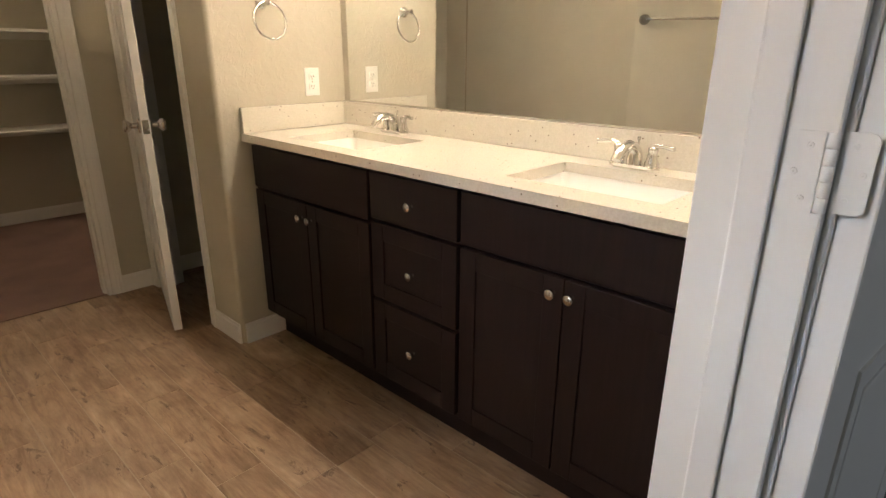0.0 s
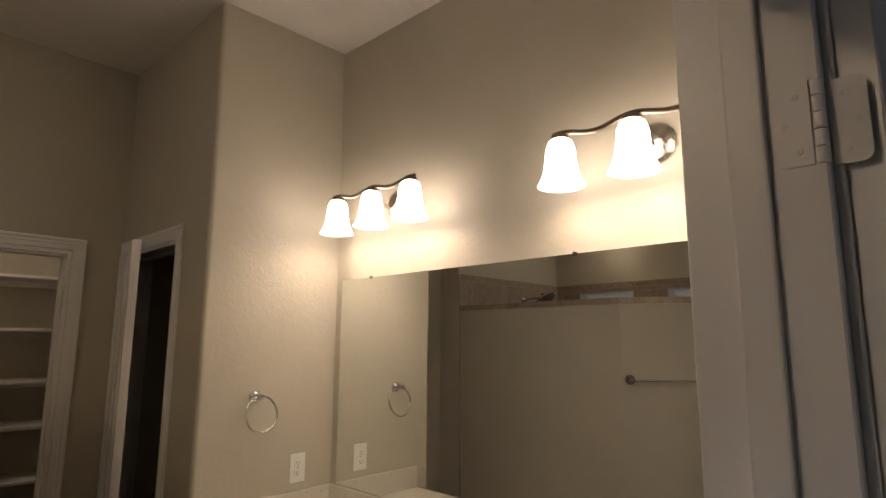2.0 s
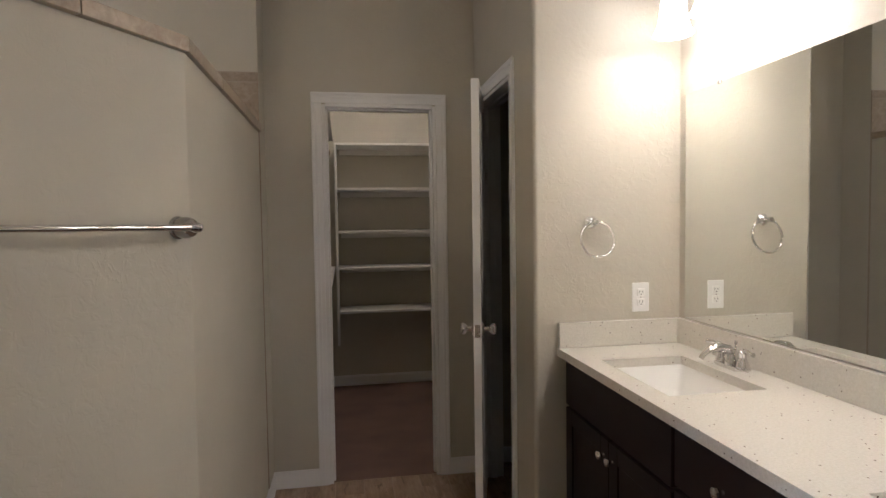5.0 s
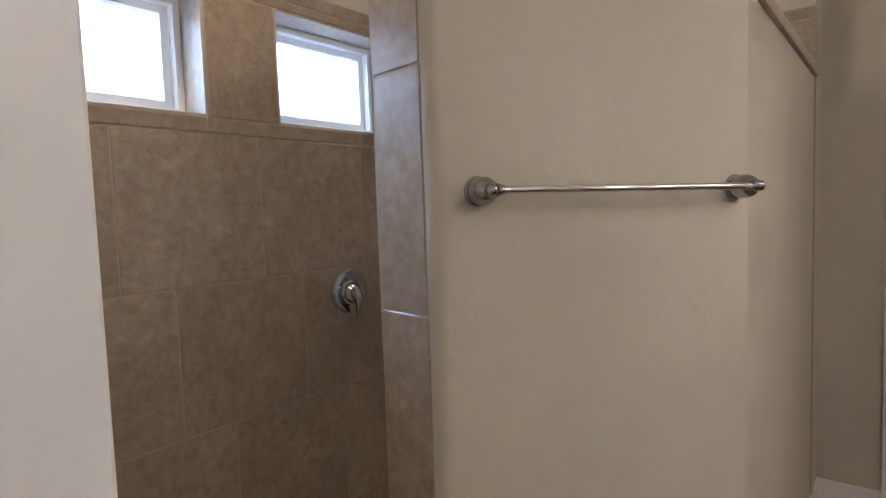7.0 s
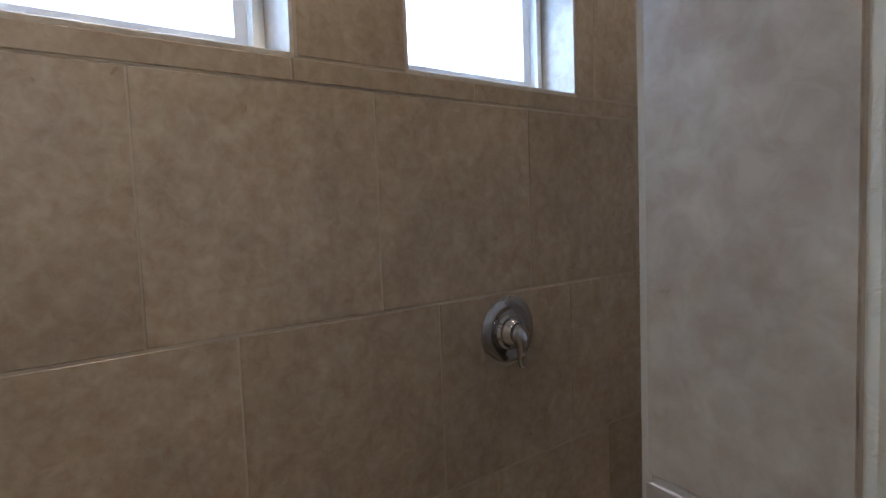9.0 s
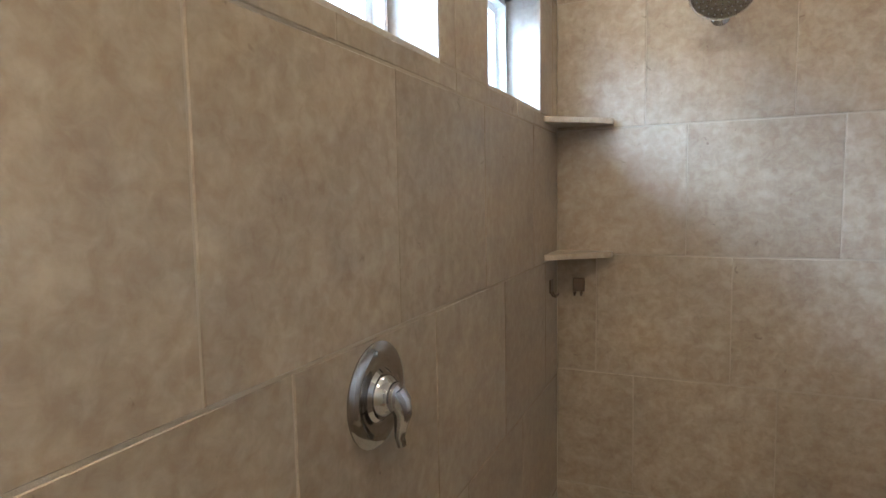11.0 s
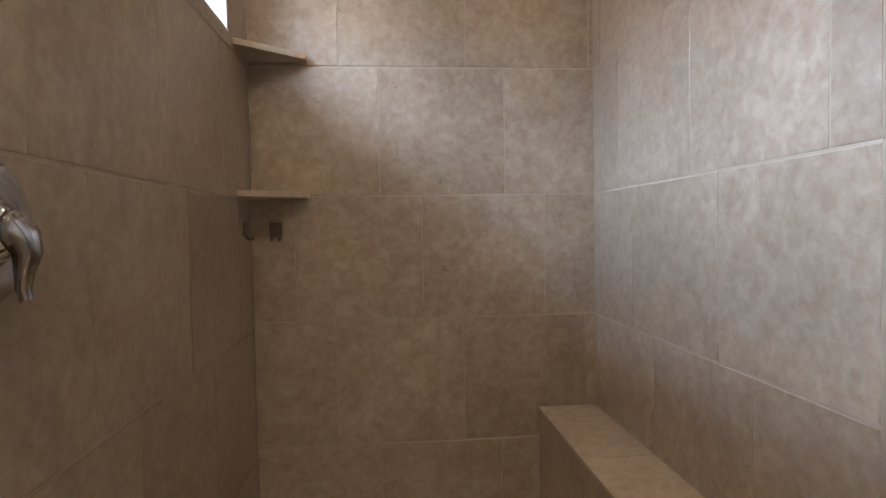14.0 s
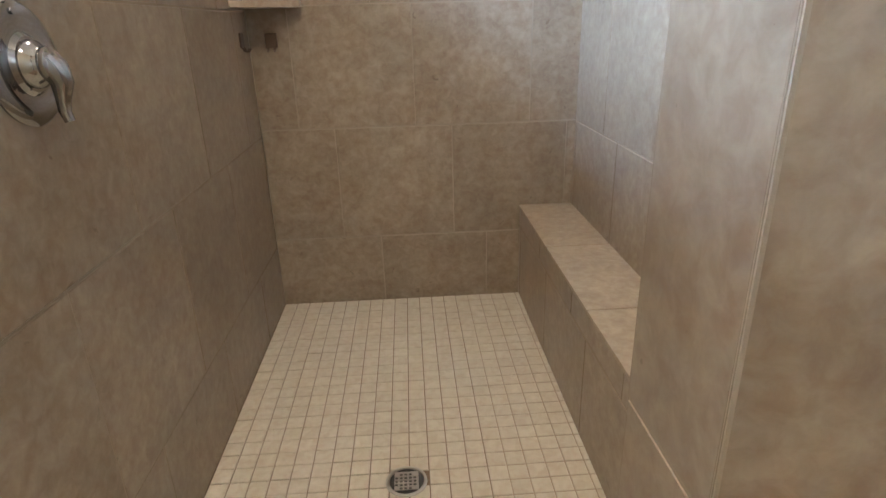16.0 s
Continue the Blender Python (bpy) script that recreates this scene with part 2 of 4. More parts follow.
def add_box(bm, x0, x1, y0, y1, z0, z1, bevel=0.0, segs=2, m=None):
    r = bmesh.ops.create_cube(bm, size=1.0)
    vs = r["verts"]
    for v in vs:
        v.co = Vector((x0 + (v.co.x + 0.5) * (x1 - x0), y0 + (v.co.y + 0.5) * (y1 - y0), z0 + (v.co.z + 0.5) * (z1 - z0)))
    if m is not None:
        for v in vs:
            v.co = m @ v.co
    if bevel:
        es = {e for v in vs for e in v.link_edges}
        bmesh.ops.bevel(bm, geom=list(es), offset=bevel, segments=segs, affect="EDGES", profile=0.5)
    return bm


def box(x0, x1, y0, y1, z0, z1, bevel=0.0, segs=2, m=None):
    return add_box(bmesh.new(), x0, x1, y0, y1, z0, z1, bevel, segs, m)


def add_lathe(bm, profile, m=None, steps=28, caps=True):
    """Turns (radius, height) pairs about the local z axis."""
    m = m or Matrix()
    rings = []
    for r, h in profile:
        rings.append([bm.verts.new(m @ Vector((r * math.cos(a), r * math.sin(a), h))) for a in (2 * math.pi * i / steps for i in range(steps))])
    for a, b in zip(rings, rings[1:]):
        for i in range(steps):
            bm.faces.new((a[i], a[(i + 1) % steps], b[(i + 1) % steps], b[i]))
    if caps:
        bm.faces.new(rings[0])
        bm.faces.new(rings[-1])
    return bm


def lathe(profile, m=None, steps=28, caps=True):
    return add_lathe(bmesh.new(), profile, m, steps, caps)


def add_tube(bm, pts, radius, steps=12, closed=False):
    """A round bar along points; radius is one number or one for each point."""
    pts = [Vector(p) for p in pts]
    n = len(pts)
    rad = radius if isinstance(radius, (list, tuple)) else [radius] * n
    rings = []
    up = Vector((0.123, 0.456, 0.88)).normalized()
    for i, p in enumerate(pts):
        a = pts[(i - 1) % n] if closed or i else pts[0]
        b = pts[(i + 1) % n] if closed or i < n - 1 else pts[-1]
        d = (b - a).normalized()
        s = (up - d * up.dot(d)).normalized()
        u = d.cross(s)
        up = s
        rings.append([bm.verts.new(p + rad[i] * (math.cos(t) * s + math.sin(t) * u)) for t in (2 * math.pi * k / steps for k in range(steps))])
    pairs = list(zip(rings, rings[1:])) + ([(rings[-1], rings[0])] if closed else [])
    for a, b in pairs:
        off = 0
        if closed and a is rings[-1]:
            off = min(range(steps), key=lambda k: (a[0].co - b[k].co).length)
        for i in range(steps):
            bm.faces.new((a[i], a[(i + 1) % steps], b[(i + 1 + off) % steps], b[(i + off) % steps]))
    if not closed:
        bm.faces.new(rings[0])
        bm.faces.new(rings[-1])
    return bm


def tube(pts, radius, steps=12, closed=False):
    return add_tube(bmesh.new(), pts, radius, steps, closed)


def slab(u0, u1, v0, v1, depth, holes, m, bm=None):
    """A plate in local x (u) and z (v), from y = 0 to y = depth, with rectangular openings through it; m places it."""
    bm = bm or bmesh.new()
    us = sorted({u0, u1, *(min(max(h[k], u0), u1) for h in holes for k in (0, 1))})
    vs = sorted({v0, v1, *(min(max(h[k], v0), v1) for h in holes for k in (2, 3))})
    grid = {}

    def vert(i, j, k):
        if (i, j, k) not in grid:
            grid[i, j, k] = bm.verts.new(m @ Vector((us[i], depth if k else 0.0, vs[j])))
        return grid[i, j, k]

    def solid(i, j):
        if not (0 <= i < len(us) - 1 and 0 <= j < len(vs) - 1):
            return False
        cu, cv = (us[i] + us[i + 1]) / 2, (vs[j] + vs[j + 1]) / 2
        return not any(h[0] < cu < h[1] and h[2] < cv < h[3] for h in holes)

    for i in range(len(us) - 1):
        for j in range(len(vs) - 1):
            if not solid(i, j):
                continue
            for k in (0, 1):
                bm.faces.new((vert(i, j, k), vert(i + 1, j, k), vert(i + 1, j + 1, k), vert(i, j + 1, k)))
            for di, dj, a, b in ((-1, 0, (i, j), (i, j + 1)), (1, 0, (i + 1, j), (i + 1, j + 1)), (0, -1, (i, j), (i + 1, j)), (0, 1, (i, j + 1), (i + 1, j + 1))):
                if not solid(i + di, j + dj):
                    bm.faces.new((vert(*a, 0), vert(*b, 0), vert(*b, 1), vert(*a, 1)))
    return bm


def prism(outline, z0, z1, bevel=0.0):
    bm = bmesh.new()
    lo = [bm.verts.new((x, y, z0)) for x, y in outline]
    hi = [bm.verts.new((x, y, z1)) for x, y in outline]
    n = len(outline)
    bm.faces.new(lo)
    bm.faces.new(hi)
    for i in range(n):
        bm.faces.new((lo[i], lo[(i + 1) % n], hi[(i + 1) % n], hi[i]))
    if bevel:
        bmesh.ops.bevel(bm, geom=list(bm.edges), offset=bevel, segments=2, affect="EDGES", profile=0.5)
    return bm


# ---- plan ----
EAST, WEST = 1.6245, -1.477
NICHE, WCX, CLOSET, NORTH = 1.972, 1.01, 2.965, 2.76
SOUTH, SOUTH_OUT = 0.012, -0.114
DOOR0, DOOR1 = -0.06, 0.664
JOG = -0.105
KNEE_IN, KNEE_OUT, KNEE_TOP = -0.246, -0.109, 1.858
JAMB_X, JAMB_N, JAMB_S = -0.697, 0.968, 0.803
BEND_IN, BEND_OUT = 1.507, 1.45     # where the partition turns, inside and outside
TIP_X, TIP_Y = -0.521, 0.776          # its painted end
SKEW = 58.3
HIGH = 3.018
SLOPE0, PITCH_ROOF = 2.537, 0.542
DOOR_H = 2.04


# ---- structure ----
def wall(name, bm, mat=WALL, label="", category="wall"):
    return thing(name, bm, mat, label, category, "", "structure")


WINDOWS = ((0.3, 0.885), (1.14, 1.712), (2.0, 2.525))
WIN_Z0, WIN_Z1 = 1.68, 2.065
TILE_TOP = 2.146
west_m = pose(WEST - 0.009, 0, 0, 0, 0, 90)
wall_west = wall("wall_west", slab(-0.118, 3.06, 0, 3.2, 0.19, [(a, b, WIN_Z0 + 0.004, WIN_Z1) for a, b in WINDOWS], west_m),
                 label="tiled exterior shower wall with three small high windows")
wall_north = wall("wall_north", box(WEST - 0.009, JOG, NORTH + 0.009, 3.06, 0, 3.2, 0.004),
                  label="shower end wall, tiled below and painted beige above")
closet_wall = wall("wall_closet", slab(JOG, WCX, 0, 3.2, 0.12, [(0.192, 0.786, 0, DOOR_H)], pose(0, CLOSET, 0)),
                   label="beige painted wall with the closet doorway")
wc_m = pose(WCX, 0, 0, 0, 0, -90)
wc_wall = wall("wall_toilet_room", slab(-3.06, -2.095, 0, 3.2, 0.12, [(-2.885, -2.27, 0, DOOR_H)], wc_m),
               label="beige painted wall with the toilet room doorway")


def round_outline(pts, radii, steps=6):
    out = []
    n = len(pts)
    for i, (p, r) in enumerate(zip(pts, radii)):
        p = Vector(p)
        if not r:
            out.append(tuple(p))
            continue
        a = (Vector(pts[i - 1]) - p).normalized()
        b = (Vector(pts[(i + 1) % n]) - p).normalized()
        half = a.angle(b) / 2
        d = r / math.tan(half)
        c = p + (a + b).normalized() * (r / math.sin(half))
        s, e = p + a * d, p + b * d
        a0 = math.atan2(*(s - c).yx)
        a1 = math.atan2(*(e - c).yx)
        da = (a1 - a0 + math.pi) % (2 * math.pi) - math.pi
        for k in range(steps + 1):
            t = a0 + da * k / steps
            out.append((c.x + r * math.cos(t), c.y + r * math.sin(t)))
    return out


niche_wall = wall("wall_niche", prism(round_outline([(WCX, NICHE), (1.77, NICHE), (1.77, 2.095), (WCX, 2.095)], [0.018, 0, 0, 0]), 0, 3.2),
                  label="beige painted wall at the end of the vanity")
wall_east = wall("wall_east", box(EAST, 1.77, SOUTH_OUT, NICHE, 0, 3.2), label="beige painted wall behind the vanity mirror")
wall_south = wall("wall_south", slab(-1.77, 1.76, 0, 3.2, SOUTH - SOUTH_OUT, [(-DOOR1, -DOOR0, 0, DOOR_H)], pose(0, SOUTH, 0, 0, 0, 180)),
                  label="beige painted wall with the bathroom doorway")

KNEE = round_outline([(KNEE_IN + 0.009, NORTH + 0.008), (KNEE_IN + 0.009, BEND_IN - 0.0035), (JAMB_X + 0.009, JAMB_N - 0.003), (JAMB_X + 0.009, JAMB_S + 0.008), (TIP_X, TIP_Y), (KNEE_OUT, BEND_OUT), (KNEE_OUT, NORTH + 0.008)],
                     [0, 0, 0, 0, 0.034, 0.02, 0])
knee_wall = wall("wall_shower_partition", prism(KNEE, 0, KNEE_TOP), label="angled partition wall of the shower, painted outside and tiled inside", category="partition")

cm = bmesh.new()
ridge = WEST + (HIGH - SLOPE0) / PITCH_ROOF
eave = SLOPE0 - 0.2 * PITCH_ROOF
sec = [(WEST - 0.2, eave), (ridge, HIGH), (1.77, HIGH), (1.77, HIGH + 0.12), (ridge - 0.03, HIGH + 0.12), (WEST - 0.2, eave + 0.12)]
fa = [cm.verts.new((x, SOUTH_OUT, z)) for x, z in sec]
fb = [cm.verts.new((x, 3.06, z)) for x, z in sec]
cm.faces.new(fa)
cm.faces.new(fb)
for i in range(6):
    cm.faces.new((fa[i], fa[(i + 1) % 6], fb[(i + 1) % 6], fb[i]))
wall("ceiling", cm, CEIL, "painted ceiling, flat over the vanity and sloping over the shower", "ceiling")

# closet behind its doorway
wall("wall_closet_back", box(-0.5, 1.6, 4.87, 4.97, 0, 2.75), label="beige closet back wall")
wall("wall_closet_west", box(-0.22, -0.1, 3.06, 4.87, 0, 2.75), label="beige closet side wall")
wall("wall_closet_east", box(1.25, 1.37, 3.06, 4.87, 0, 2.75), label="beige closet side wall")
wall("ceiling_closet", box(-0.22, 1.37, 3.06, 4.97, 2.75, 2.85), CEIL, "painted closet ceiling", "ceiling")
wall("floor_closet", box(-0.22, 1.37, 2.99, 4.97, -0.06, 0.004), CARPET, "brown cut-pile carpet in the closet", "carpet")
# toilet room behind its doorway
wall("wall_toilet_east", box(2.0, 2.1, 2.095, 3.06, 0, 2.75), label="beige toilet room wall")
wall("wall_toilet_north", box(1.13, 2.1, 3.055, 3.16, 0, 2.75), label="beige toilet room wall")
wall("wall_toilet_south", box(1.77, 2.1, 1.995, 2.095, 0, 2.75), label="beige toilet room wall")
wall("ceiling_toilet", box(1.14, 2.1, 2.095, 3.06, 2.7, 2.8), CEIL, "painted toilet room ceiling", "ceiling")
# bedroom behind the bathroom door
wall("floor_bedroom", box(-2.6, 3.2, -4.1, SOUTH_OUT + 0.03, -0.06, 0.0), carpet_material("grey_carpet", (0.26, 0.25, 0.235)), "grey cut-pile bedroom carpet", "carpet")
wall("wall_bedroom_south", slab(-3.2, 2.6, 0, 2.8, 0.15, [(-2.45, -0.65, 0.7, 2.2)], pose(0, -4.1, 0, 0, 0, 180)), label="beige bedroom wall with a window")
wall("wall_bedroom_west", box(-2.75, -2.6, -4.25, SOUTH_OUT, 0, 2.8), label="beige bedroom wall")
wall("wall_bedroom_east", box(3.2, 3.35, -4.25, SOUTH_OUT, 0, 2.8), label="beige bedroom wall")
wall("wall_bedroom_north_west", box(-2.6, -1.76, SOUTH_OUT, 0.0, 0, 2.8), label="beige bedroom wall")
wall("wall_bedroom_north_east", box(1.77, 3.2, SOUTH_OUT, 0.0, 0, 2.8), label="beige bedroom wall")
wall("ceiling_bedroom", box(-2.75, 3.35, -4.25, SOUTH_OUT, 2.8, 2.9), CEIL, "painted bedroom ceiling", "ceiling")
wall("ground", box(-60, 60, -60, 60, -0.5, -0.3), painted("soil", (0.16, 0.13, 0.10), 0.9), "bare brown soil round the house", "ground")
area_lamp("bedroom_window_light", look((1.55, -4.15, 1.45), (1.55, 0, 1.3)), 1.8, 1.5, BEDROOM_POWER, (0.78, 0.90, 1.0))


# ---- doors, casings, baseboards ----
def casing(name, m, width, label):
    """A moulded frame round a doorway: local x across, from 0 to width, local y into the wall."""
    h = holder(name, (0, 0, 0), label, "door casing", "", "structure")
    for nm, x0, x1, z0, z1 in (("casing_leg", -0.062, -0.006, 0, DOOR_H + 0.006), ("casing_leg", width + 0.006, width + 0.062, 0, DOOR_H + 0.006),
                               ("casing_head", -0.062, width + 0.062, DOOR_H + 0.006, DOOR_H + 0.062)):
        bm = box(x0, x1, -0.011, 0.0, z0, z1, 0.003, 2, m)
        if nm == "casing_leg":
            mid = (x0 + x1) / 2
            outer = x0 if x0 < 0 else x1 - 0.016
            add_box(bm, outer, outer + 0.016, -0.017, -0.009, z0, z1, 0.004, 2, m)
            add_box(bm, mid - 0.004, mid + 0.006, -0.0135, -0.009, z0, z1 - 0.02, 0.0015, 1, m)
        else:
            add_box(bm, x0, x1, -0.017, -0.009, z1 - 0.016, z1, 0.004, 2, m)
            add_box(bm, x0 + 0.03, x1 - 0.03, -0.0135, -0.009, z0 + 0.024, z0 + 0.034, 0.0015, 1, m)
        part(nm, bm, WHITE, h)
    return h


def jamb(h, m, width, depth, stop0, stop1):
    for nm, x0, x1, z0, z1 in (("jamb", -0.006, 0.013, 0, DOOR_H), ("jamb", width - 0.013, width + 0.006, 0, DOOR_H), ("jamb_head", 0.013, width - 0.013, DOOR_H - 0.013, DOOR_H + 0.006)):
        part(nm, box(x0, x1, -0.002, depth + 0.002, z0, z1, 0.002, 1, m), WHITE, h)
    for x0, x1, z0, z1 in ((0.013, 0.024, 0, DOOR_H - 0.013), (width - 0.024, width - 0.013, 0, DOOR_H - 0.013), (0.024, width - 0.024, DOOR_H - 0.024, DOOR_H - 0.013)):
        part("door_stop", box(x0, x1, stop0, stop1, z0, z1, 0.003, 2, m), WHITE, h)


closet_frame = casing("door_casing_closet", pose(0.192, CLOSET, 0), 0.594, "white painted casing round the closet doorway")
jamb(closet_frame, pose(0.192, CLOSET, 0), 0.594, 0.12, 0.03, 0.065)
wc_frame = casing("door_casing_toilet", pose(WCX, 2.885, 0, 0, 0, -90), 0.615, "white painted casing round the toilet room doorway")
jamb(wc_frame, pose(WCX, 2.885, 0, 0, 0, -90), 0.615, 0.12, 0.05, 0.085)
bath_frame = casing("door_casing_bathroom", pose(DOOR0, SOUTH_OUT, 0), DOOR1 - DOOR0, "white painted casing round the bathroom doorway")
jamb(bath_frame, pose(DOOR0, SOUTH_OUT, 0), DOOR1 - DOOR0, SOUTH - SOUTH_OUT, 0.045, 0.08)


def knob_bm(m):
    """A door knob: local z points away from the door face."""
    return lathe([(0.001, 0.0), (0.031, 0.0), (0.032, 0.004), (0.026, 0.009), (0.012, 0.012), (0.0105, 0.03), (0.017, 0.036), (0.0255, 0.046), (0.0265, 0.054), (0.021, 0.062), (0.001, 0.064)], m, 24)


def door_leaf(name, m, width, label, knob_z=0.93):
    """Local x from the hinge, local y through the thickness 0 to 0.035."""
    d = holder(name, (0, 0, 0), label, "door")
    d.matrix_world = m
    part("leaf", box(0, width, 0, 0.035, 0.012, 2.028, 0.002, 1), WHITE, d)
    for y0, y1, s in ((-0.004, 0.002, -1), (0.033, 0.039, 1)):
        for z0, z1 in ((0.2, 0.86), (1.02, 1.9)):
            bm = slab(0.11, width - 0.11, z0, z1, 0.006, [(0.14, width - 0.14, z0 + 0.03, z1 - 0.03)], Matrix.Translation((0, y0, 0)))
            part("panel_moulding", bm, WHITE, d)
            part("panel", box(0.155, width - 0.155, y0 + (0.001 if s > 0 else 0.0), y1 - (0.001 if s < 0 else 0.0), z0 + 0.045, z1 - 0.045, 0.004, 2), WHITE, d)
    if knob_z:
        for y, rx in ((0.0, 90), (0.035, -90)):
            part("door_knob", knob_bm(pose(width - 0.065, y, knob_z, rx)), NICKEL, d, "round satin nickel knob", True)
        plate = part("latch_plate", box(width - 0.001, width + 0.0015, 0.005, 0.03, knob_z - 0.028, knob_z + 0.028, 0.0008, 1), NICKEL, d, "satin nickel latch plate")
        part("latch_bolt", box(width, width + 0.009, 0.012, 0.024, knob_z - 0.009, knob_z + 0.009, 0.002, 2), NICKEL, plate)
    return d


wc_door = door_leaf("toilet_room_door", pose(WCX - 0.004, 2.872, 0, 0, 0, -106), 0.604, "white panelled toilet room door standing half open")
bath_door = door_leaf("bathroom_door", pose(DOOR1 + 0.011, SOUTH_OUT - 0.044, 0, 0, 0, -5.5), 0.7, "white panelled bathroom door folded back against the wall", 0.93)


def hinge(z):
    """A three inch butt hinge, painted over: its plates have rounded outer corners."""
    h = holder("door_hinge", (DOOR1 - 0.013, SOUTH_OUT + 0.008, z), "painted-over white butt hinge on the door jamb", "hinge", "hinges of the bathroom door")
    H = 0.041
    up = Matrix(((0, 0, 1, 0), (1, 0, 0, 0), (0, 1, 0, 0), (0, 0, 0, 1)))
    for nm, x, ya, yb in (("jamb_plate", -0.0024, 0.0, 0.031), ("door_plate", 0.0142, -0.012, -0.042)):
        rad = [0, 0.009, 0.009, 0] if yb > ya else [0, 0.009, 0.009, 0]
        bm = prism(round_outline([(ya, -H), (yb, -H), (yb, H), (ya, H)], rad, 5), 0.0, 0.0022)
        bmesh.ops.transform(bm, matrix=Matrix.Translation((x, 0, 0)) @ up, verts=bm.verts)
        bmesh.ops.recalc_face_normals(bm, faces=bm.faces)
        plate = part(nm, bm, WHITE, h)
        mid = (ya + yb) / 2
        for y, zz in ((mid - (yb - ya) * 0.12, -0.027), (mid + (yb - ya) * 0.22, 0.0), (mid - (yb - ya) * 0.12, 0.027)):
            part("screw", lathe([(0.0001, 0.0), (0.0034, 0.0), (0.0032, 0.0007), (0.0012, 0.0009), (0.0001, 0.0002)], pose(x, y, zz, 0, -90), 12), PLASTIC, plate)
    for k in range(5):
        z0 = -H + 0.0164 * k
        part("knuckle", lathe([(0.0052, z0 + 0.0005), (0.006, z0 + 0.0016), (0.006, z0 + 0.0148), (0.0052, z0 + 0.0159)], Matrix.Translation((0.003, -0.006, 0)), 14), WHITE, h, "", True)
    return h


for z in (0.28, 1.117, 1.822):
    hinge(z)


def baseboard(name, m, length, label="white painted baseboard"):
    bm = box(0, length, -0.013, -0.0005, 0, 0.083, 0.003, 2, m)
    add_box(bm, 0, length, -0.009, -0.0005, 0.081, 0.094, 0.003, 2, m)
    return thing(name, bm, WHITE, label, "baseboard", "", "structure")


baseboard("baseboard_closet_west", pose(KNEE_OUT, CLOSET, 0), 0.13 - KNEE_OUT)
baseboard("baseboard_closet_east", pose(0.848, CLOSET, 0), WCX - 0.848)
baseboard("baseboard_niche", pose(WCX + 0.015, NICHE, 0), 0.22)
baseboard("baseboard_corner", pose(WCX, 2.208, 0, 0, 0, -90), 2.208 - NICHE - 0.006)
baseboard("baseboard_partition", pose(KNEE_OUT, BEND_OUT + 0.01, 0, 0, 0, 90), CLOSET - BEND_OUT - 0.025)
baseboard("baseboard_partition_angled", pose(TIP_X + 0.016, TIP_Y + 0.026, 0, 0, 0, SKEW), 0.74)
baseboard("baseboard_south", pose(1.1, SOUTH, 0, 0, 0, 180), 1.1 - DOOR1)
baseboard("baseboard_closet_back", pose(-0.1, 4.87, 0), 1.35)
baseboard("baseboard_toilet", pose(1.14, 3.055, 0), 0.86)

# ---- windows ----
for k, (a, b) in enumerate(WINDOWS):
    w = holder(f"window_{k + 1}", (WEST, a, WIN_Z0), "small white vinyl shower window with bright frosted glass", "window", "", "structure")
    w.matrix_world = Matrix()
    xf = WEST - 0.12
    # tiled reveal and sill, window daylight put into their lighter tile colour
    part("reveal_side", box(xf, WEST - 0.001, b - 0.008, b + 0.0, WIN_Z0 + 0.006, WIN_Z1 - 0.008, 0.001, 1), DAYLIT_TILE, w)
    part("reveal_side", box(xf, WEST - 0.001, a - 0.0, a + 0.008, WIN_Z0 + 0.006, WIN_Z1 - 0.008, 0.001, 1), DAYLIT_TILE, w)
    part("reveal_top", box(xf, WEST - 0.001, a, b, WIN_Z1 - 0.008, WIN_Z1, 0.001, 1), DAYLIT_TILE, w)
    part("window_sill", box(xf, WEST - 0.001, a, b, WIN_Z0 - 0.004, WIN_Z0 + 0.008, 0.002, 2), DAYLIT_TILE, w)
    fr = pose(xf, 0, 0, 0, 0, 90)
    part("window_frame", slab(a, b, WIN_Z0, WIN_Z1, 0.06, [(a + 0.035, b - 0.035, WIN_Z0 + 0.035, WIN_Z1 - 0.035)], fr), VINYL, w)
    part("frame_bead", slab(a + 0.022, b - 0.022, WIN_Z0 + 0.022, WIN_Z1 - 0.022, 0.012, [(a + 0.034, b - 0.034, WIN_Z0 + 0.034, WIN_Z1 - 0.034)], pose(xf + 0.008, 0, 0, 0, 0, 90)), VINYL, w)
    sash = part("sash", slab(a + 0.035, b - 0.035, WIN_Z0 + 0.035, WIN_Z1 - 0.035, 0.03, [(a + 0.062, b - 0.062, WIN_Z0 + 0.06, WIN_Z1 - 0.06)], pose(xf - 0.02, 0, 0, 0, 0, 90)), VINYL, w)
    pane = part("pane", box(xf - 0.04, xf - 0.036, a + 0.05, b - 0.05, WIN_Z0 + 0.05, WIN_Z1 - 0.05), GLASS, sash, "frosted glass")
    pane.visible_shadow = False
area_lamp("sky_light", look((-3.12, 1.31, 2.74), (0, 1.31, 2.74)), 7.0, 0.94, SKY_POWER, (0.58, 0.79, 1.0))
wall("backdrop_sky", box(-6.0, -5.95, -3, 7, -0.3, 7), SKYGLOW, "bright overcast sky beyond the windows", "sky")

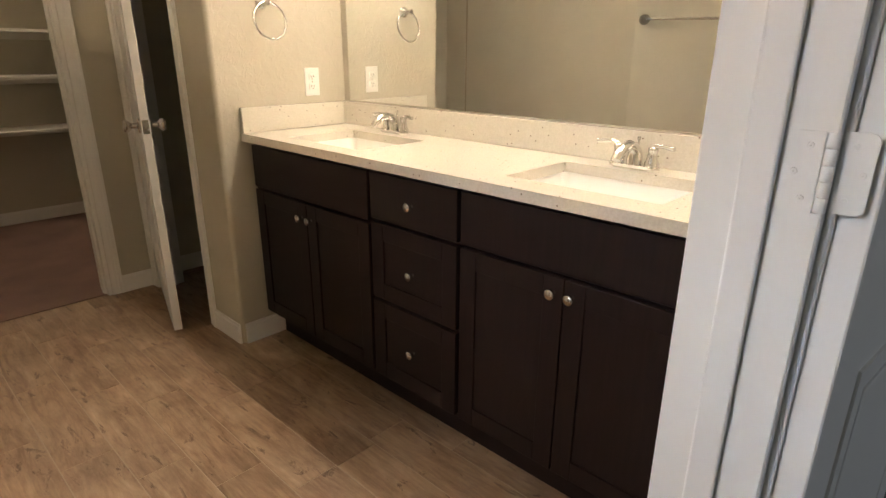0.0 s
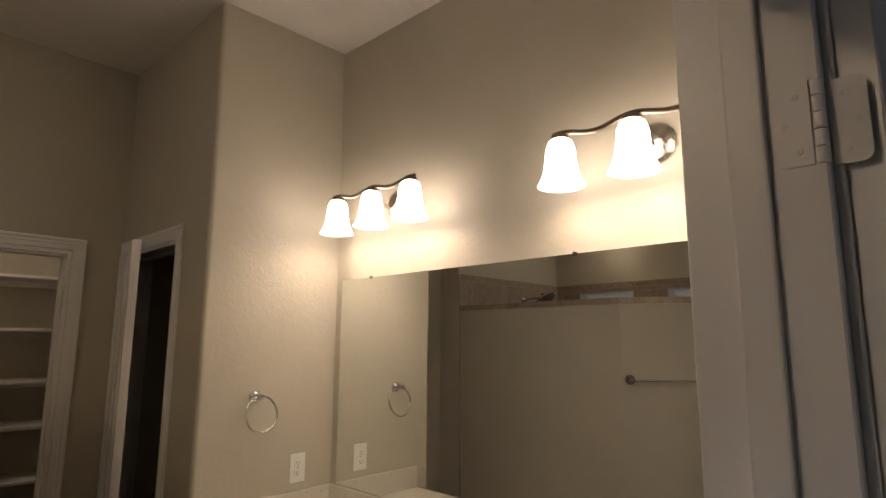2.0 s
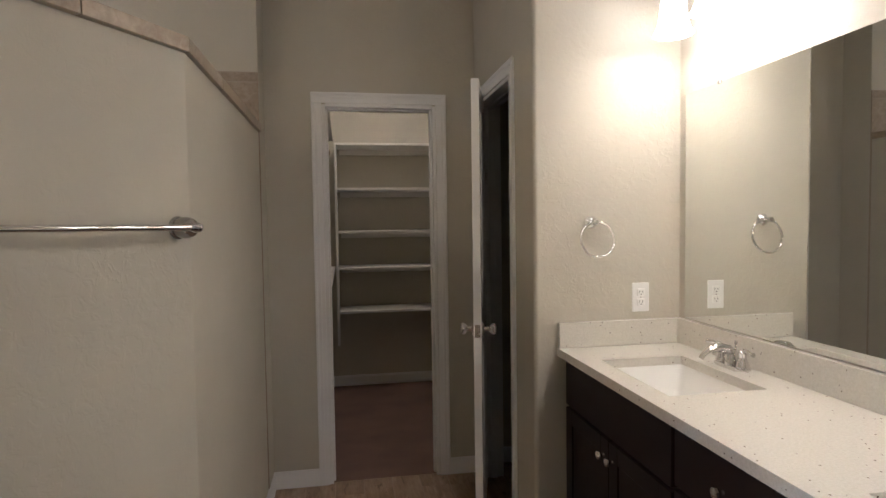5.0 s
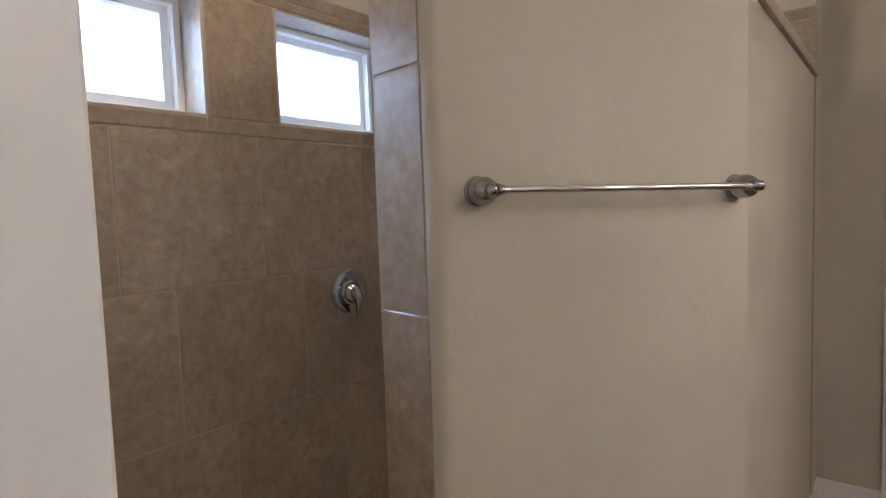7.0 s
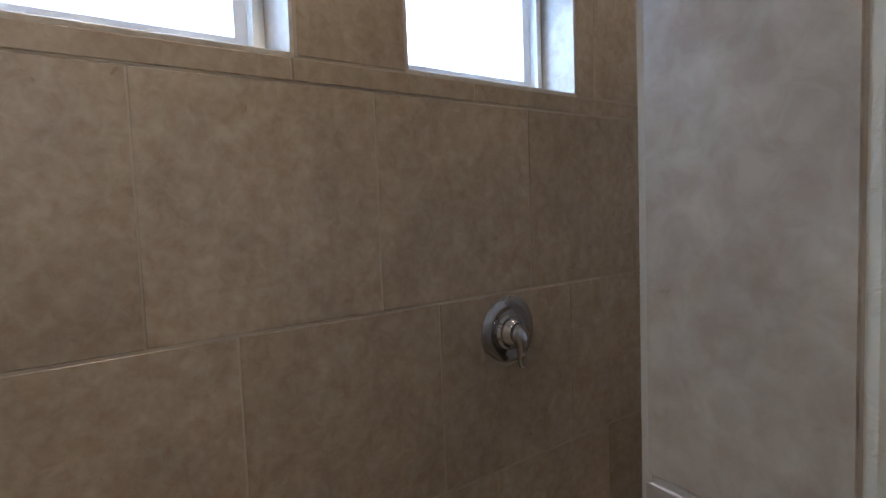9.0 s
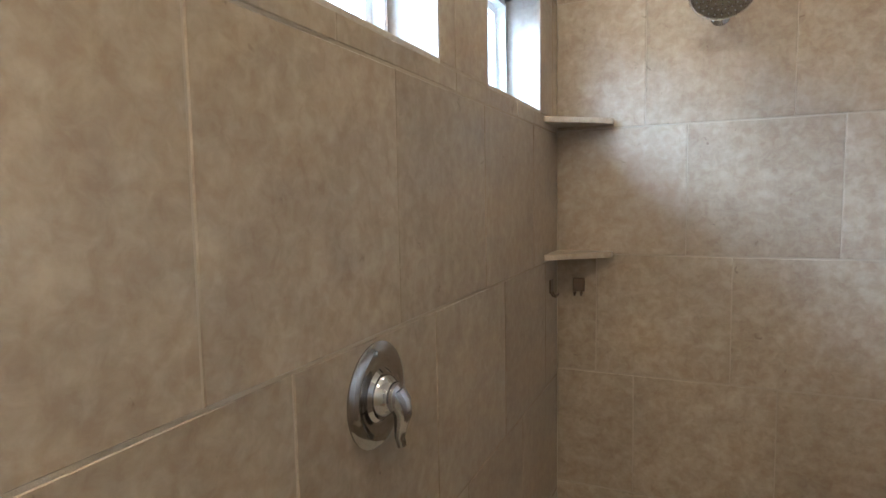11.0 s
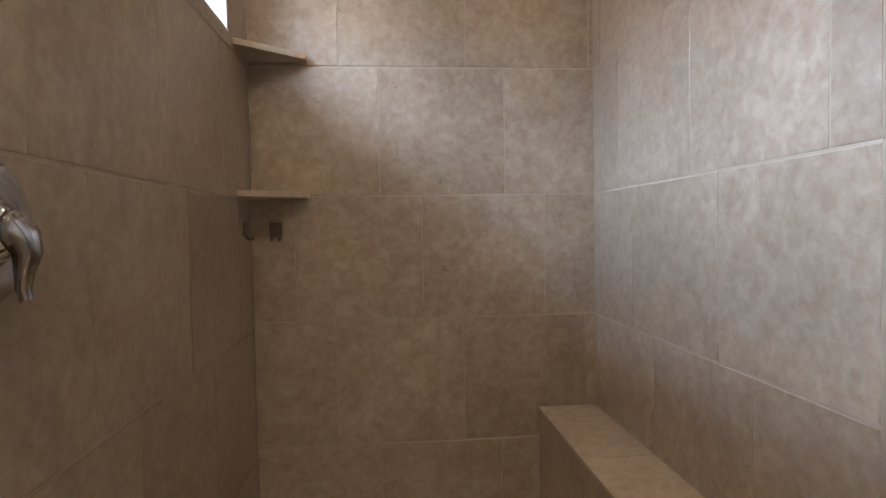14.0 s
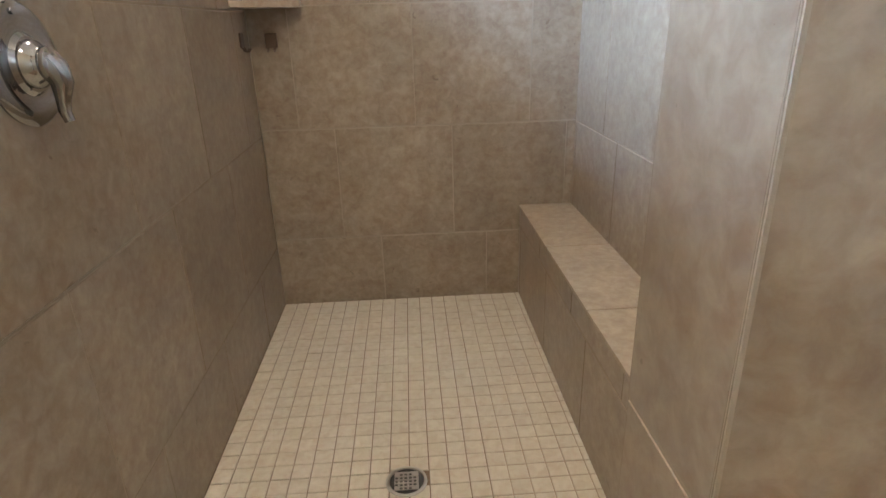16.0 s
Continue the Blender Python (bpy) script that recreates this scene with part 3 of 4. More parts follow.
# ---- vanity ----
FRONT = 1.125
vanity = holder("vanity_cabinet", (FRONT, 0.02, 0), "espresso stained wooden double vanity with closed doors and drawers", "vanity")
vanity.matrix_world = Matrix()
part("cabinet_body", box(FRONT + 0.021, EAST - 0.001, SOUTH + 0.003, NICHE - 0.012, 0.135, 0.735, 0.001, 1), ESPRESSO, vanity)
part("top_rail", box(FRONT + 0.021, FRONT + 0.04, SOUTH + 0.003, NICHE - 0.012, 0.736, 0.88), ESPRESSO, vanity)
part("end_panel", box(FRONT + 0.041, EAST - 0.001, NICHE - 0.03, NICHE - 0.012, 0.736, 0.88), ESPRESSO, vanity)
part("end_panel", box(FRONT + 0.041, EAST - 0.001, SOUTH + 0.003, SOUTH + 0.02, 0.736, 0.88), ESPRESSO, vanity)
part("toe_kick", box(FRONT + 0.09, EAST - 0.02, SOUTH + 0.003, NICHE - 0.012, 0.0, 0.135), ESPRESSO, vanity)


def cabinet_knob(parent, y, z):
    return part("cabinet_knob", lathe([(0.0001, 0), (0.007, 0), (0.0072, 0.002), (0.0055, 0.005), (0.0055, 0.012), (0.0115, 0.0165), (0.0145, 0.0205), (0.0135, 0.0255), (0.009, 0.029), (0.0001, 0.0305)],
                pose(FRONT - 0.0005, y, z, 0, -90), 22), POLISHED, parent, "round polished nickel knob", True)


def cabinet_front(nm, y0, y1, z0, z1, shaker, knobs):
    p = part(nm, box(FRONT + (0.006 if shaker else 0.0), FRONT + 0.02, y0, y1, z0, z1, 0.0015, 1), ESPRESSO, vanity)
    if shaker:
        r = 0.058
        for nm2, a, b, c, d in (("stile", y0, y0 + r, z0, z1), ("stile", y1 - r, y1, z0, z1), ("rail", y0 + r, y1 - r, z0, z0 + r), ("rail", y0 + r, y1 - r, z1 - r, z1)):
            part(nm2, box(FRONT, FRONT + 0.0075, a, b, c, d, 0.0018, 2), ESPRESSO, p)
    for y, z in knobs:
        cabinet_knob(p, y, z)


cabinet_front("false_front", 1.21, 1.94, 0.7, 0.868, False, ())
cabinet_front("cabinet_door", 1.577, 1.94, 0.14, 0.688, True, ((1.604, 0.632),))
cabinet_front("cabinet_door", 1.21, 1.573, 0.14, 0.688, True, ((1.542, 0.632),))
cabinet_front("drawer", 0.814, 1.196, 0.715, 0.868, False, ((0.997, 0.788),))
cabinet_front("drawer", 0.814, 1.196, 0.438, 0.703, True, ((0.996, 0.566),))
cabinet_front("drawer", 0.814, 1.196, 0.14, 0.426, True, ((0.996, 0.291),))
cabinet_front("false_front", 0.06, 0.8, 0.716, 0.868, False, ())
cabinet_front("cabinet_door", 0.459, 0.8, 0.14, 0.704, True, ((0.484, 0.664),))
cabinet_front("cabinet_door", 0.06, 0.455, 0.14, 0.704, True, ((0.43, 0.665),))

SINKS = ((1.18, 1.49, 1.31, 1.745), (1.205, 1.505, 0.275, 0.712))
top_m = Matrix(((1, 0, 0, 0), (0, 0, 1, 0), (0, 1, 0, 0.881), (0, 0, 0, 1)))
worktop = holder("worktop", (1.4, 1.0, 0.881), "cream speckled quartz vanity worktop with two sink cut-outs", "worktop")
worktop.matrix_world = Matrix()
tb = slab(1.102, EAST - 0.001, SOUTH + 0.002, NICHE - 0.002, 0.031, [(a, b, c, d) for a, b, c, d in SINKS], top_m)
part("slab", tb, QUARTZ, worktop)
part("backsplash", box(EAST - 0.021, EAST - 0.001, SOUTH + 0.002, NICHE - 0.002, 0.913, 1.012, 0.002, 2), QUARTZ, worktop)
part("side_splash", box(1.104, EAST - 0.022, NICHE - 0.021, NICHE - 0.002, 0.913, 1.012, 0.002, 2), QUARTZ, worktop)


def sink(x0, x1, y0, y1):
    s = holder("sink", ((x0 + x1) / 2, (y0 + y1) / 2, 0.76), "white porcelain undermount rectangular sink", "sink", "vanity sinks")
    s.matrix_world = Matrix()
    bm = bmesh.new()
    rings = []
    for inset, z in ((-0.012, 0.8805), (-0.004, 0.8805), (0.0, 0.872), (0.008, 0.80), (0.03, 0.765), (0.07, 0.755)):
        pts = round_outline([(x0 + inset, y0 + inset), (x1 - inset, y0 + inset), (x1 - inset, y1 - inset), (x0 + inset, y1 - inset)], [0.03] * 4, 5)
        rings.append([bm.verts.new((x, y, z)) for x, y in pts])
    for a, b in zip(rings, rings[1:]):
        for i in range(len(a)):
            bm.faces.new((a[i], a[(i + 1) % len(a)], b[(i + 1) % len(a)], b[i]))
    bm.faces.new(rings[-1])
    part("bowl", bm, PORCELAIN, s, "", True)
    part("sink_drain", lathe([(0.0001, 0.0), (0.022, 0.0), (0.022, 0.002), (0.016, 0.004), (0.0001, 0.003)], pose((x0 + x1) / 2 + 0.03, (y0 + y1) / 2, 0.756), 20), CHROME, s, "chrome drain", True)
    return s


for q in SINKS:
    sink(*q)


def faucet(y):
    f = holder("faucet", (1.553, y, 0.9125), "polished chrome centerset faucet with two lever handles", "faucet", "vanity faucets")
    part("base_plate", prism(round_outline([(-0.025, -0.075), (0.025, -0.075), (0.025, 0.075), (-0.025, 0.075)], [0.024] * 4, 6), 0.0, 0.012, 0.002), POLISHED, f, "", True)
    bm = lathe([(0.024, 0.01), (0.0225, 0.03), (0.018, 0.05), (0.014, 0.06)], None, 22)
    add_tube(bm, [(0.0, 0, 0.045), (-0.015, 0, 0.062), (-0.045, 0, 0.070), (-0.08, 0, 0.064), (-0.105, 0, 0.046), (-0.112, 0, 0.036)], [0.016, 0.0165, 0.0155, 0.0135, 0.0115, 0.0105], 14)
    part("spout", bm, POLISHED, f, "", True)
    for s in (-1, 1):
        hb = part("valve_body", lathe([(0.021, 0.01), (0.0215, 0.018), (0.0165, 0.03), (0.0125, 0.048), (0.0145, 0.056), (0.0135, 0.064), (0.006, 0.07), (0.0001, 0.071)], Matrix.Translation((0, s * 0.052, 0)), 20), POLISHED, f, "", True)
        part("lever", tube([(0, s * 0.052, 0.062), (-0.002, s * 0.066, 0.070), (-0.006, s * 0.085, 0.071), (-0.01, s * 0.105, 0.068), (-0.012, s * 0.116, 0.068)], [0.0075, 0.0065, 0.0062, 0.0058, 0.0075], 12), POLISHED, hb, "chrome lever handle", True)
    part("lift_rod", lathe([(0.003, 0.05), (0.003, 0.078), (0.0055, 0.08), (0.0055, 0.088), (0.0001, 0.09)], Matrix.Translation((0.014, 0, 0)), 10), POLISHED, f, "", True)
    return f


faucet(1.552)
faucet(0.516)

mirror = holder("mirror", (EAST, 1.0, 1.4), "large frameless wall mirror above the vanity", "mirror")
mirror.matrix_world = Matrix()
part("glass", box(EAST - 0.0065, EAST - 0.001, 0.03, 1.925, 1.018, 1.896, 0.0008, 1), MIRROR, mirror)
for y in (0.72, 1.72):
    part("mirror_clip", box(EAST - 0.010, EAST - 0.001, y - 0.008, y + 0.008, 1.889, 1.902, 0.002, 2), CHROME, mirror, "chrome mirror clip")


def vanity_light(y):
    """Three bell shades under a wavy bar, centred at y."""
    f = holder("vanity_light", (EAST, y, 2.19), "three-light vanity fixture with lit opal bell shades and nickel bar", "wall light", "vanity lights")
    part("backplate", lathe([(0.0001, 0), (0.062, 0.0), (0.062, 0.008), (0.05, 0.022), (0.028, 0.03), (0.0001, 0.032)], pose(-0.001, 0, -0.002, 0, -90), 28), NICKEL, f, "", True)
    part("arm", tube([(-0.02, 0, -0.002), (-0.06, 0, -0.025), (-0.105, 0, -0.012), (-0.135, 0, 0.022), (-0.15, 0, 0.036)], 0.0095, 12), NICKEL, f, "", True)
    n = 33
    part("bar", tube([(-0.15, -0.25 + 0.5 * i / (n - 1), 0.036 + 0.010 * math.cos(2 * math.pi * (-0.25 + 0.5 * i / (n - 1)) / 0.226)) for i in range(n)], 0.0085, 10), BRONZE, f, "satin nickel wavy bar", True)
    for k in (-1, 0, 1):
        m = Matrix.Translation((-0.15, 0.226 * k, 0.0))
        cap = part("socket_cap", lathe([(0.0001, 0.047), (0.02, 0.045), (0.026, 0.036), (0.027, 0.026), (0.022, 0.024), (0.0001, 0.024)], m, 22), BRONZE, f, "", True)
        prof = [(0.024, 0.028), (0.036, 0.018), (0.043, -0.005), (0.047, -0.045), (0.053, -0.08), (0.063, -0.104), (0.07, -0.116), (0.067, -0.117), (0.06, -0.103), (0.05, -0.079), (0.044, -0.045), (0.04, -0.005), (0.033, 0.015), (0.02, 0.024)]
        part("shade", lathe(prof, m, 28, False), SHADE, f, "lit white opal glass shade", True)
        point_lamp("vanity_bulb", (EAST - 0.15, y + 0.226 * k, 2.19 - 0.085), BULB_POWER, WARM, 0.036)
    return f


vanity_light(1.553)
vanity_light(0.447)

# ---- fittings on the painted walls ----
ring = holder("towel_ring", (1.241, NICHE, 1.402), "chrome towel ring on the painted wall", "towel ring")
part("mount", lathe([(0.0001, 0), (0.024, 0), (0.025, 0.006), (0.019, 0.014), (0.011, 0.02), (0.0095, 0.042), (0.0125, 0.05), (0.011, 0.058), (0.0001, 0.06)], pose(0, 0, 0, 90), 24), POLISHED, ring, "", True)
part("ring", tube([(0.010 + 0.068 * math.sin(t), -0.045 + 0.012 * math.cos(t), -0.066 + 0.068 * math.cos(t)) for t in (2 * math.pi * i / 40 for i in range(40))], 0.005, 10, True), POLISHED, ring, "", True)

outlet = holder("outlet", (1.452, NICHE, 1.1), "white duplex power outlet with cover plate", "outlet")
part("cover_plate", box(-0.036, 0.036, -0.006, -0.0005, -0.058, 0.058, 0.002, 2), PLASTIC, outlet)
for s in (-1, 1):
    rec = part("receptacle", box(-0.017, 0.017, -0.0085, -0.004, s * 0.02 - 0.014, s * 0.02 + 0.014, 0.003, 2), PLASTIC, outlet)
    for x, hgt in ((-0.0065, 0.0045), (0.0065, 0.0035)):
        part("slot", box(x - 0.0011, x + 0.0011, -0.0091, -0.008, s * 0.02 + 0.002 - hgt, s * 0.02 + 0.002 + hgt), DARK, rec)
    part("ground_hole", lathe([(0.0001, 0), (0.0022, 0), (0.0022, 0.001), (0.0001, 0.001)], pose(0, -0.0082, s * 0.02 - 0.008, 90), 10), DARK, rec)
part("screw", lathe([(0.0001, 0), (0.003, 0), (0.0028, 0.001), (0.0001, 0.0012)], pose(0, -0.006, 0, 90), 10), NICKEL, outlet)

# towel bar on the angled wall: local x along the wall, local -y out of it
bar = holder("towel_bar", (-0.302, 1.134, 1.407), "polished chrome towel bar on the angled shower wall", "towel bar")
bar.matrix_world = pose(-0.302, 1.134, 1.407, 0, 0.4, SKEW)
for s in (-1, 1):
    part("mount", lathe([(0.0001, 0), (0.029, 0), (0.0300, 0.003), (0.0285, 0.007), (0.0255, 0.009), (0.0266, 0.016), (0.0276, 0.026), (0.0268, 0.036), (0.0240, 0.046), (0.0200, 0.053), (0.0150, 0.058), (0.0128, 0.060), (0.0124, 0.062), (0.0128, 0.064), (0.0124, 0.070), (0.0105, 0.0755), (0.0065, 0.079), (0.0001, 0.080)], pose(s * 0.326, 0, 0, 90), 48), CHROME, bar, "", True)
    part("collar", lathe([(0.0085, 0.008), (0.0125, 0.010), (0.0125, 0.014), (0.0105, 0.017), (0.0105, 0.021), (0.0085, 0.023)], pose(s * 0.326, -0.067, 0, 0, -90 * s), 24, False), CHROME, bar, "", True)
part("rod", tube([(-0.326, -0.067, 0), (0.326, -0.067, 0)], 0.0078, 16), POLISHED, bar, "", True)


def recessed_light(x, y, watts):
    c = holder("recessed_light", (0, 0, 0), "round lit recessed ceiling light over the shower", "ceiling light", "recessed ceiling lights")
    c.matrix_world = pose(x, y, SLOPE0 + PITCH_ROOF * (x - WEST) - 0.008, 0, -math.degrees(math.atan(PITCH_ROOF)))
    part("trim_ring", lathe([(0.07, -0.004), (0.088, -0.006), (0.092, -0.001), (0.07, 0.0)], None, 36, False), WHITE, c, "", True)
    part("lens", lathe([(0.0001, -0.003), (0.071, -0.003), (0.071, -0.001), (0.0001, -0.001)], None, 32), CANGLOW, c, "glowing lens")
    area_lamp("recessed_bulb", c.matrix_world @ Matrix.Translation((0, 0, -0.005)), 0.136, 0.136, watts, (1.0, 0.78, 0.48), 170, "DISK")


recessed_light(-1.33, 2.11, CAN_POWER * 0.15)
recessed_light(-1.25, 0.71, CAN_POWER)

# ---- shower fittings ----
valve = holder("shower_valve", (WEST, 1.42, 1.07), "chrome single-lever shower valve with round escutcheon on the tiled wall", "shower valve")
vm = pose(0, 0, 0, 0, 90)
part("escutcheon", lathe([(0.0001, 0), (0.09, 0), (0.091, 0.004), (0.084, 0.010), (0.066, 0.012), (0.058, 0.009), (0.046, 0.010), (0.04, 0.016), (0.0001, 0.017)], vm, 44), CHROME, valve, "", True)
hub = part("hub", lathe([(0.036, 0.012), (0.034, 0.024), (0.027, 0.03), (0.025, 0.034), (0.026, 0.037), (0.024, 0.044), (0.015, 0.05), (0.0001, 0.051)], vm, 30), CHROME, valve, "", True)
part("lever", tube([(0.034, 0.0, 0.004), (0.044, 0.002, -0.010), (0.049, 0.003, -0.028), (0.044, 0.004, -0.05), (0.041, 0.005, -0.07), (0.045, 0.005, -0.086)], [0.023, 0.0215, 0.0165, 0.0115, 0.0092, 0.008], 16), CHROME, hub, "curved chrome lever", True)
part("indicator", lathe([(0.0001, 0), (0.005, 0), (0.005, 0.003), (0.0001, 0.003)], pose(0.011, -0.01, 0.074, 0, 90), 12), CHROME, valve, "", True)

head = holder("rain_shower", (-0.936, NORTH, 1.98), "round chrome rain shower head on a short arm", "shower head")
part("flange", lathe([(0.0001, 0), (0.03, 0), (0.031, 0.004), (0.022, 0.012), (0.012, 0.016), (0.0001, 0.016)], pose(0, 0, 0, 90), 26), CHROME, head, "", True)
part("arm", tube([(0, -0.005, 0), (0, -0.06, 0.012), (0, -0.12, 0.018), (0, -0.165, 0.018), (0, -0.195, 0.012)], 0.0105, 12), CHROME, head, "", True)
hm = pose(0, -0.225, 0.015, 142)
face = part("spray_head", lathe([(0.0001, -0.05), (0.014, -0.05), (0.017, -0.036), (0.03, -0.026), (0.07, -0.012), (0.093, 0.0), (0.0945, 0.008), (0.09, 0.013), (0.0001, 0.014)], hm, 56), CHROME, head, "", True)
part("rim", tube([hm @ Vector((0.090 * math.cos(t), 0.090 * math.sin(t), 0.012)) for t in (2 * math.pi * i / 56 for i in range(56))], 0.0045, 8, True), POLISHED, face, "bright chrome rim", True)
# the plate's dark tone is a painted reflection over the chrome face
part("face_plate", lathe([(0.0001, 0.0125), (0.087, 0.0125), (0.086, 0.0155), (0.03, 0.0165), (0.0001, 0.0167)], hm, 56), REFLECTCHROME, face, "chrome spray face with a dark reflection put into its colour", True)
nz = bmesh.new()
for r, k in ((0.018, 6), (0.036, 12), (0.054, 18), (0.072, 24)):
    for i in range(k):
        a = 2 * math.pi * i / k
        add_lathe(nz, [(0.0026, 0.014), (0.0018, 0.0185), (0.0001, 0.0188)], hm @ Matrix.Translation((r * math.cos(a), r * math.sin(a), 0)), 6)
tagged(part("nozzles", nz, RUBBER, head, "grey rubber spray nozzles"), kind="stuff")


def corner_shelf(z, tilt):
    s = 0.205
    out = round_outline([(0, 0), (0, -s), (s, -0.045), (s, 0)], [0, 0.004, 0.004, 0])
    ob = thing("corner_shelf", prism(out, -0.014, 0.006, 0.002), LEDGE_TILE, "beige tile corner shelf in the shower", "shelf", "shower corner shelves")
    ob.matrix_world = pose(WEST, NORTH, z, 0, tilt, 0)
    return ob


corner_shelf(1.668, 0.6)
corner_shelf(1.192, -0.4)


def hook(m):
    h = holder("shower_hook", (0, 0, 0), "small dark chrome hook stuck on shower tile", "hook", "shower hooks")
    h.matrix_world = m
    part("plate", box(-0.022, 0.022, -0.006, -0.0003, -0.02, 0.03, 0.002, 2), BLACKMETAL, h)
    for s in (-1, 1):
        part("prong", tube([(s * 0.012, -0.004, -0.016), (s * 0.012, -0.012, -0.03), (s * 0.012, -0.022, -0.032), (s * 0.012, -0.028, -0.022)], 0.0032, 8), BLACKMETAL, h, "", True)
    return h


hook(pose(-1.395, NORTH, 1.065))
hook(pose(WEST, 2.655, 1.07, 0, 0, 90))

drain = holder("shower_drain", (-0.957, 1.668, 0.0), "round steel floor drain with square grate holes", "drain")
part("rim", lathe([(0.044, 0.0), (0.054, 0.0), (0.054, 0.0035), (0.052, 0.0045), (0.046, 0.0045), (0.044, 0.002)], None, 36, False), STEEL, drain, "", True)
part("cup", lathe([(0.0001, 0.0008), (0.045, 0.0008), (0.045, 0.0014), (0.0001, 0.0014)], None, 24), DARK, drain, "dark drain opening")
holes = [(-0.030 + 0.012 * i, -0.030 + 0.012 * i + 0.0075, -0.030 + 0.012 * j, -0.030 + 0.012 * j + 0.0075) for i in range(5) for j in range(5) if abs(i - 2) + abs(j - 2) < 4]
part("grate", slab(-0.0315, 0.0315, -0.0315, 0.0315, 0.0025, holes, Matrix(((1, 0, 0, 0), (0, 0, 1, 0), (0, 1, 0, 0.0018), (0, 0, 0, 1)))), STEEL, drain)

# ---- closet shelving ----
shelving = holder("closet_shelving", (0.6, 4.87, 0), "cream painted closet shelving with five empty shelves", "shelving")
shelving.matrix_world = Matrix()
for z in (0.70, 1.055, 1.352, 1.70, 2.06):
    part("shelf", box(0.24, 1.249, 4.55, 4.869, z - 0.02, z, 0.002, 1), SHELFPAINT, shelving)
    part("shelf_cleat", box(0.26, 1.249, 4.85, 4.869, z - 0.065, z - 0.021, 0.002, 1), SHELFPAINT, shelving)
part("side_panel", box(0.22, 0.239, 4.55, 4.869, 0.42, 2.06, 0.002, 1), SHELFPAINT, shelving)
for z in (1.0, 2.02):
    rack = holder("closet_rod", (-0.02, 4.2, z), "dark metal hanging rod under a side shelf", "closet rod", "closet rods")
    rack.matrix_world = Matrix()
    part("rod", tube([(0.16, 3.2, z), (0.16, 4.86, z)], 0.016, 14), BRONZE, rack, "", True)
    part("rod_end", lathe([(0.0001, 0), (0.028, 0), (0.028, 0.006), (0.018, 0.012), (0.0001, 0.012)], pose(0.16, 4.869, z, 90), 18), BRONZE, rack, "", True)
    part("rod_shelf", box(-0.099, 0.215, 3.2, 4.54, z + 0.05, z + 0.07, 0.002, 1), SHELFPAINT, rack)
    part("rod_cleat", box(-0.099, -0.08, 3.2, 4.54, z - 0.03, z + 0.049, 0.002, 1), SHELFPAINT, rack)

closet_lamp = holder("closet_light", (0.55, 3.9, 2.75), "small lit dome light on the closet ceiling", "ceiling light")
part("base", lathe([(0.0001, 0), (0.085, 0), (0.085, -0.018), (0.07, -0.022), (0.0001, -0.022)], None, 28), NICKEL, closet_lamp, "", True)
part("dome", lathe([(0.078, -0.02), (0.076, -0.04), (0.06, -0.062), (0.032, -0.075), (0.0001, -0.079)], None, 28, False), glow("closet_dome_glow", (1.0, 0.86, 0.66), 140.0), closet_lamp, "lit opal dome", True)

# ---- tiles, planks and mosaic ----
_piece_cache = {}


def piece_mesh(w, h, mat, name, t=0.009, c=0.0024):
    """A tile w wide and h high in local x and z, its face towards -y, edges eased."""
    key = (round(w, 4), round(h, 4), mat.name, t)
    if key not in _piece_cache:
        me = bpy.data.meshes.new(name)
        vs = []
        for y, i in ((0, 0), (-t + c, 0), (-t, c)):
            vs += [(i, y, i), (w - i, y, i), (w - i, y, h - i), (i, y, h - i)]
        fs = [(8, 9, 10, 11)]
        for a in (0, 4):
            fs += [(a + k, a + (k + 1) % 4, a + 4 + (k + 1) % 4, a + 4 + k) for k in range(4)]
        me.from_pydata(vs, [], fs)
        me.materials.append(mat)
        _piece_cache[key] = me
    return _piece_cache[key]


def cut(rect, hole):
    u0, u1, v0, v1 = rect
    a, b, c, d = hole
    if b <= u0 or a >= u1 or d <= v0 or c >= v1:
        return [rect]
    out = []
    if c > v0:
        out.append((u0, u1, v0, c))
    if d < v1:
        out.append((u0, u1, d, v1))
    lo, hi = max(v0, c), min(v1, d)
    if a > u0:
        out.append((u0, a, lo, hi))
    if b < u1:
        out.append((b, u1, lo, hi))
    return out


JOINT = 0.0035
PITCH = 0.458


def tiled(parent, m, u0, u1, rows, holes=(), mat=TILE, rnd=random.Random(5)):
    """Rows of (v0, v1, a joint's u, pitch); the face lies in the plane local y = 0, the bed 9 mm behind it."""
    bed = slab(u0, u1, rows[0][0], rows[-1][1], 0.0075, list(holes), m @ Matrix.Translation((0, 0.0014, 0)))
    part("grout_bed", bed, GROUT, parent)
    for v0, v1, ju, pitch in rows:
        k = math.floor((u0 - ju) / pitch)
        while ju + k * pitch < u1 - 0.004:
            a, b = max(u0, ju + k * pitch), min(u1, ju + (k + 1) * pitch)
            k += 1
            if b - a < 0.012:
                continue
            rects = [(a, b, v0, v1)]
            for h in holes:
                rects = [r for q in rects for r in cut(q, h)]
            for r in rects:
                w, hh = r[1] - r[0] - JOINT * 0.4, r[3] - r[2] - JOINT
                if w < 0.006 or hh < 0.006:
                    continue
                ob = new("tile", piece_mesh(w, hh, mat, "tile"))
                ob.parent = parent
                ob.matrix_world = m @ pose(r[0] + JOINT * 0.2, 0.009 + rnd.uniform(-0.0005, 0.0005), r[2] + JOINT / 2)


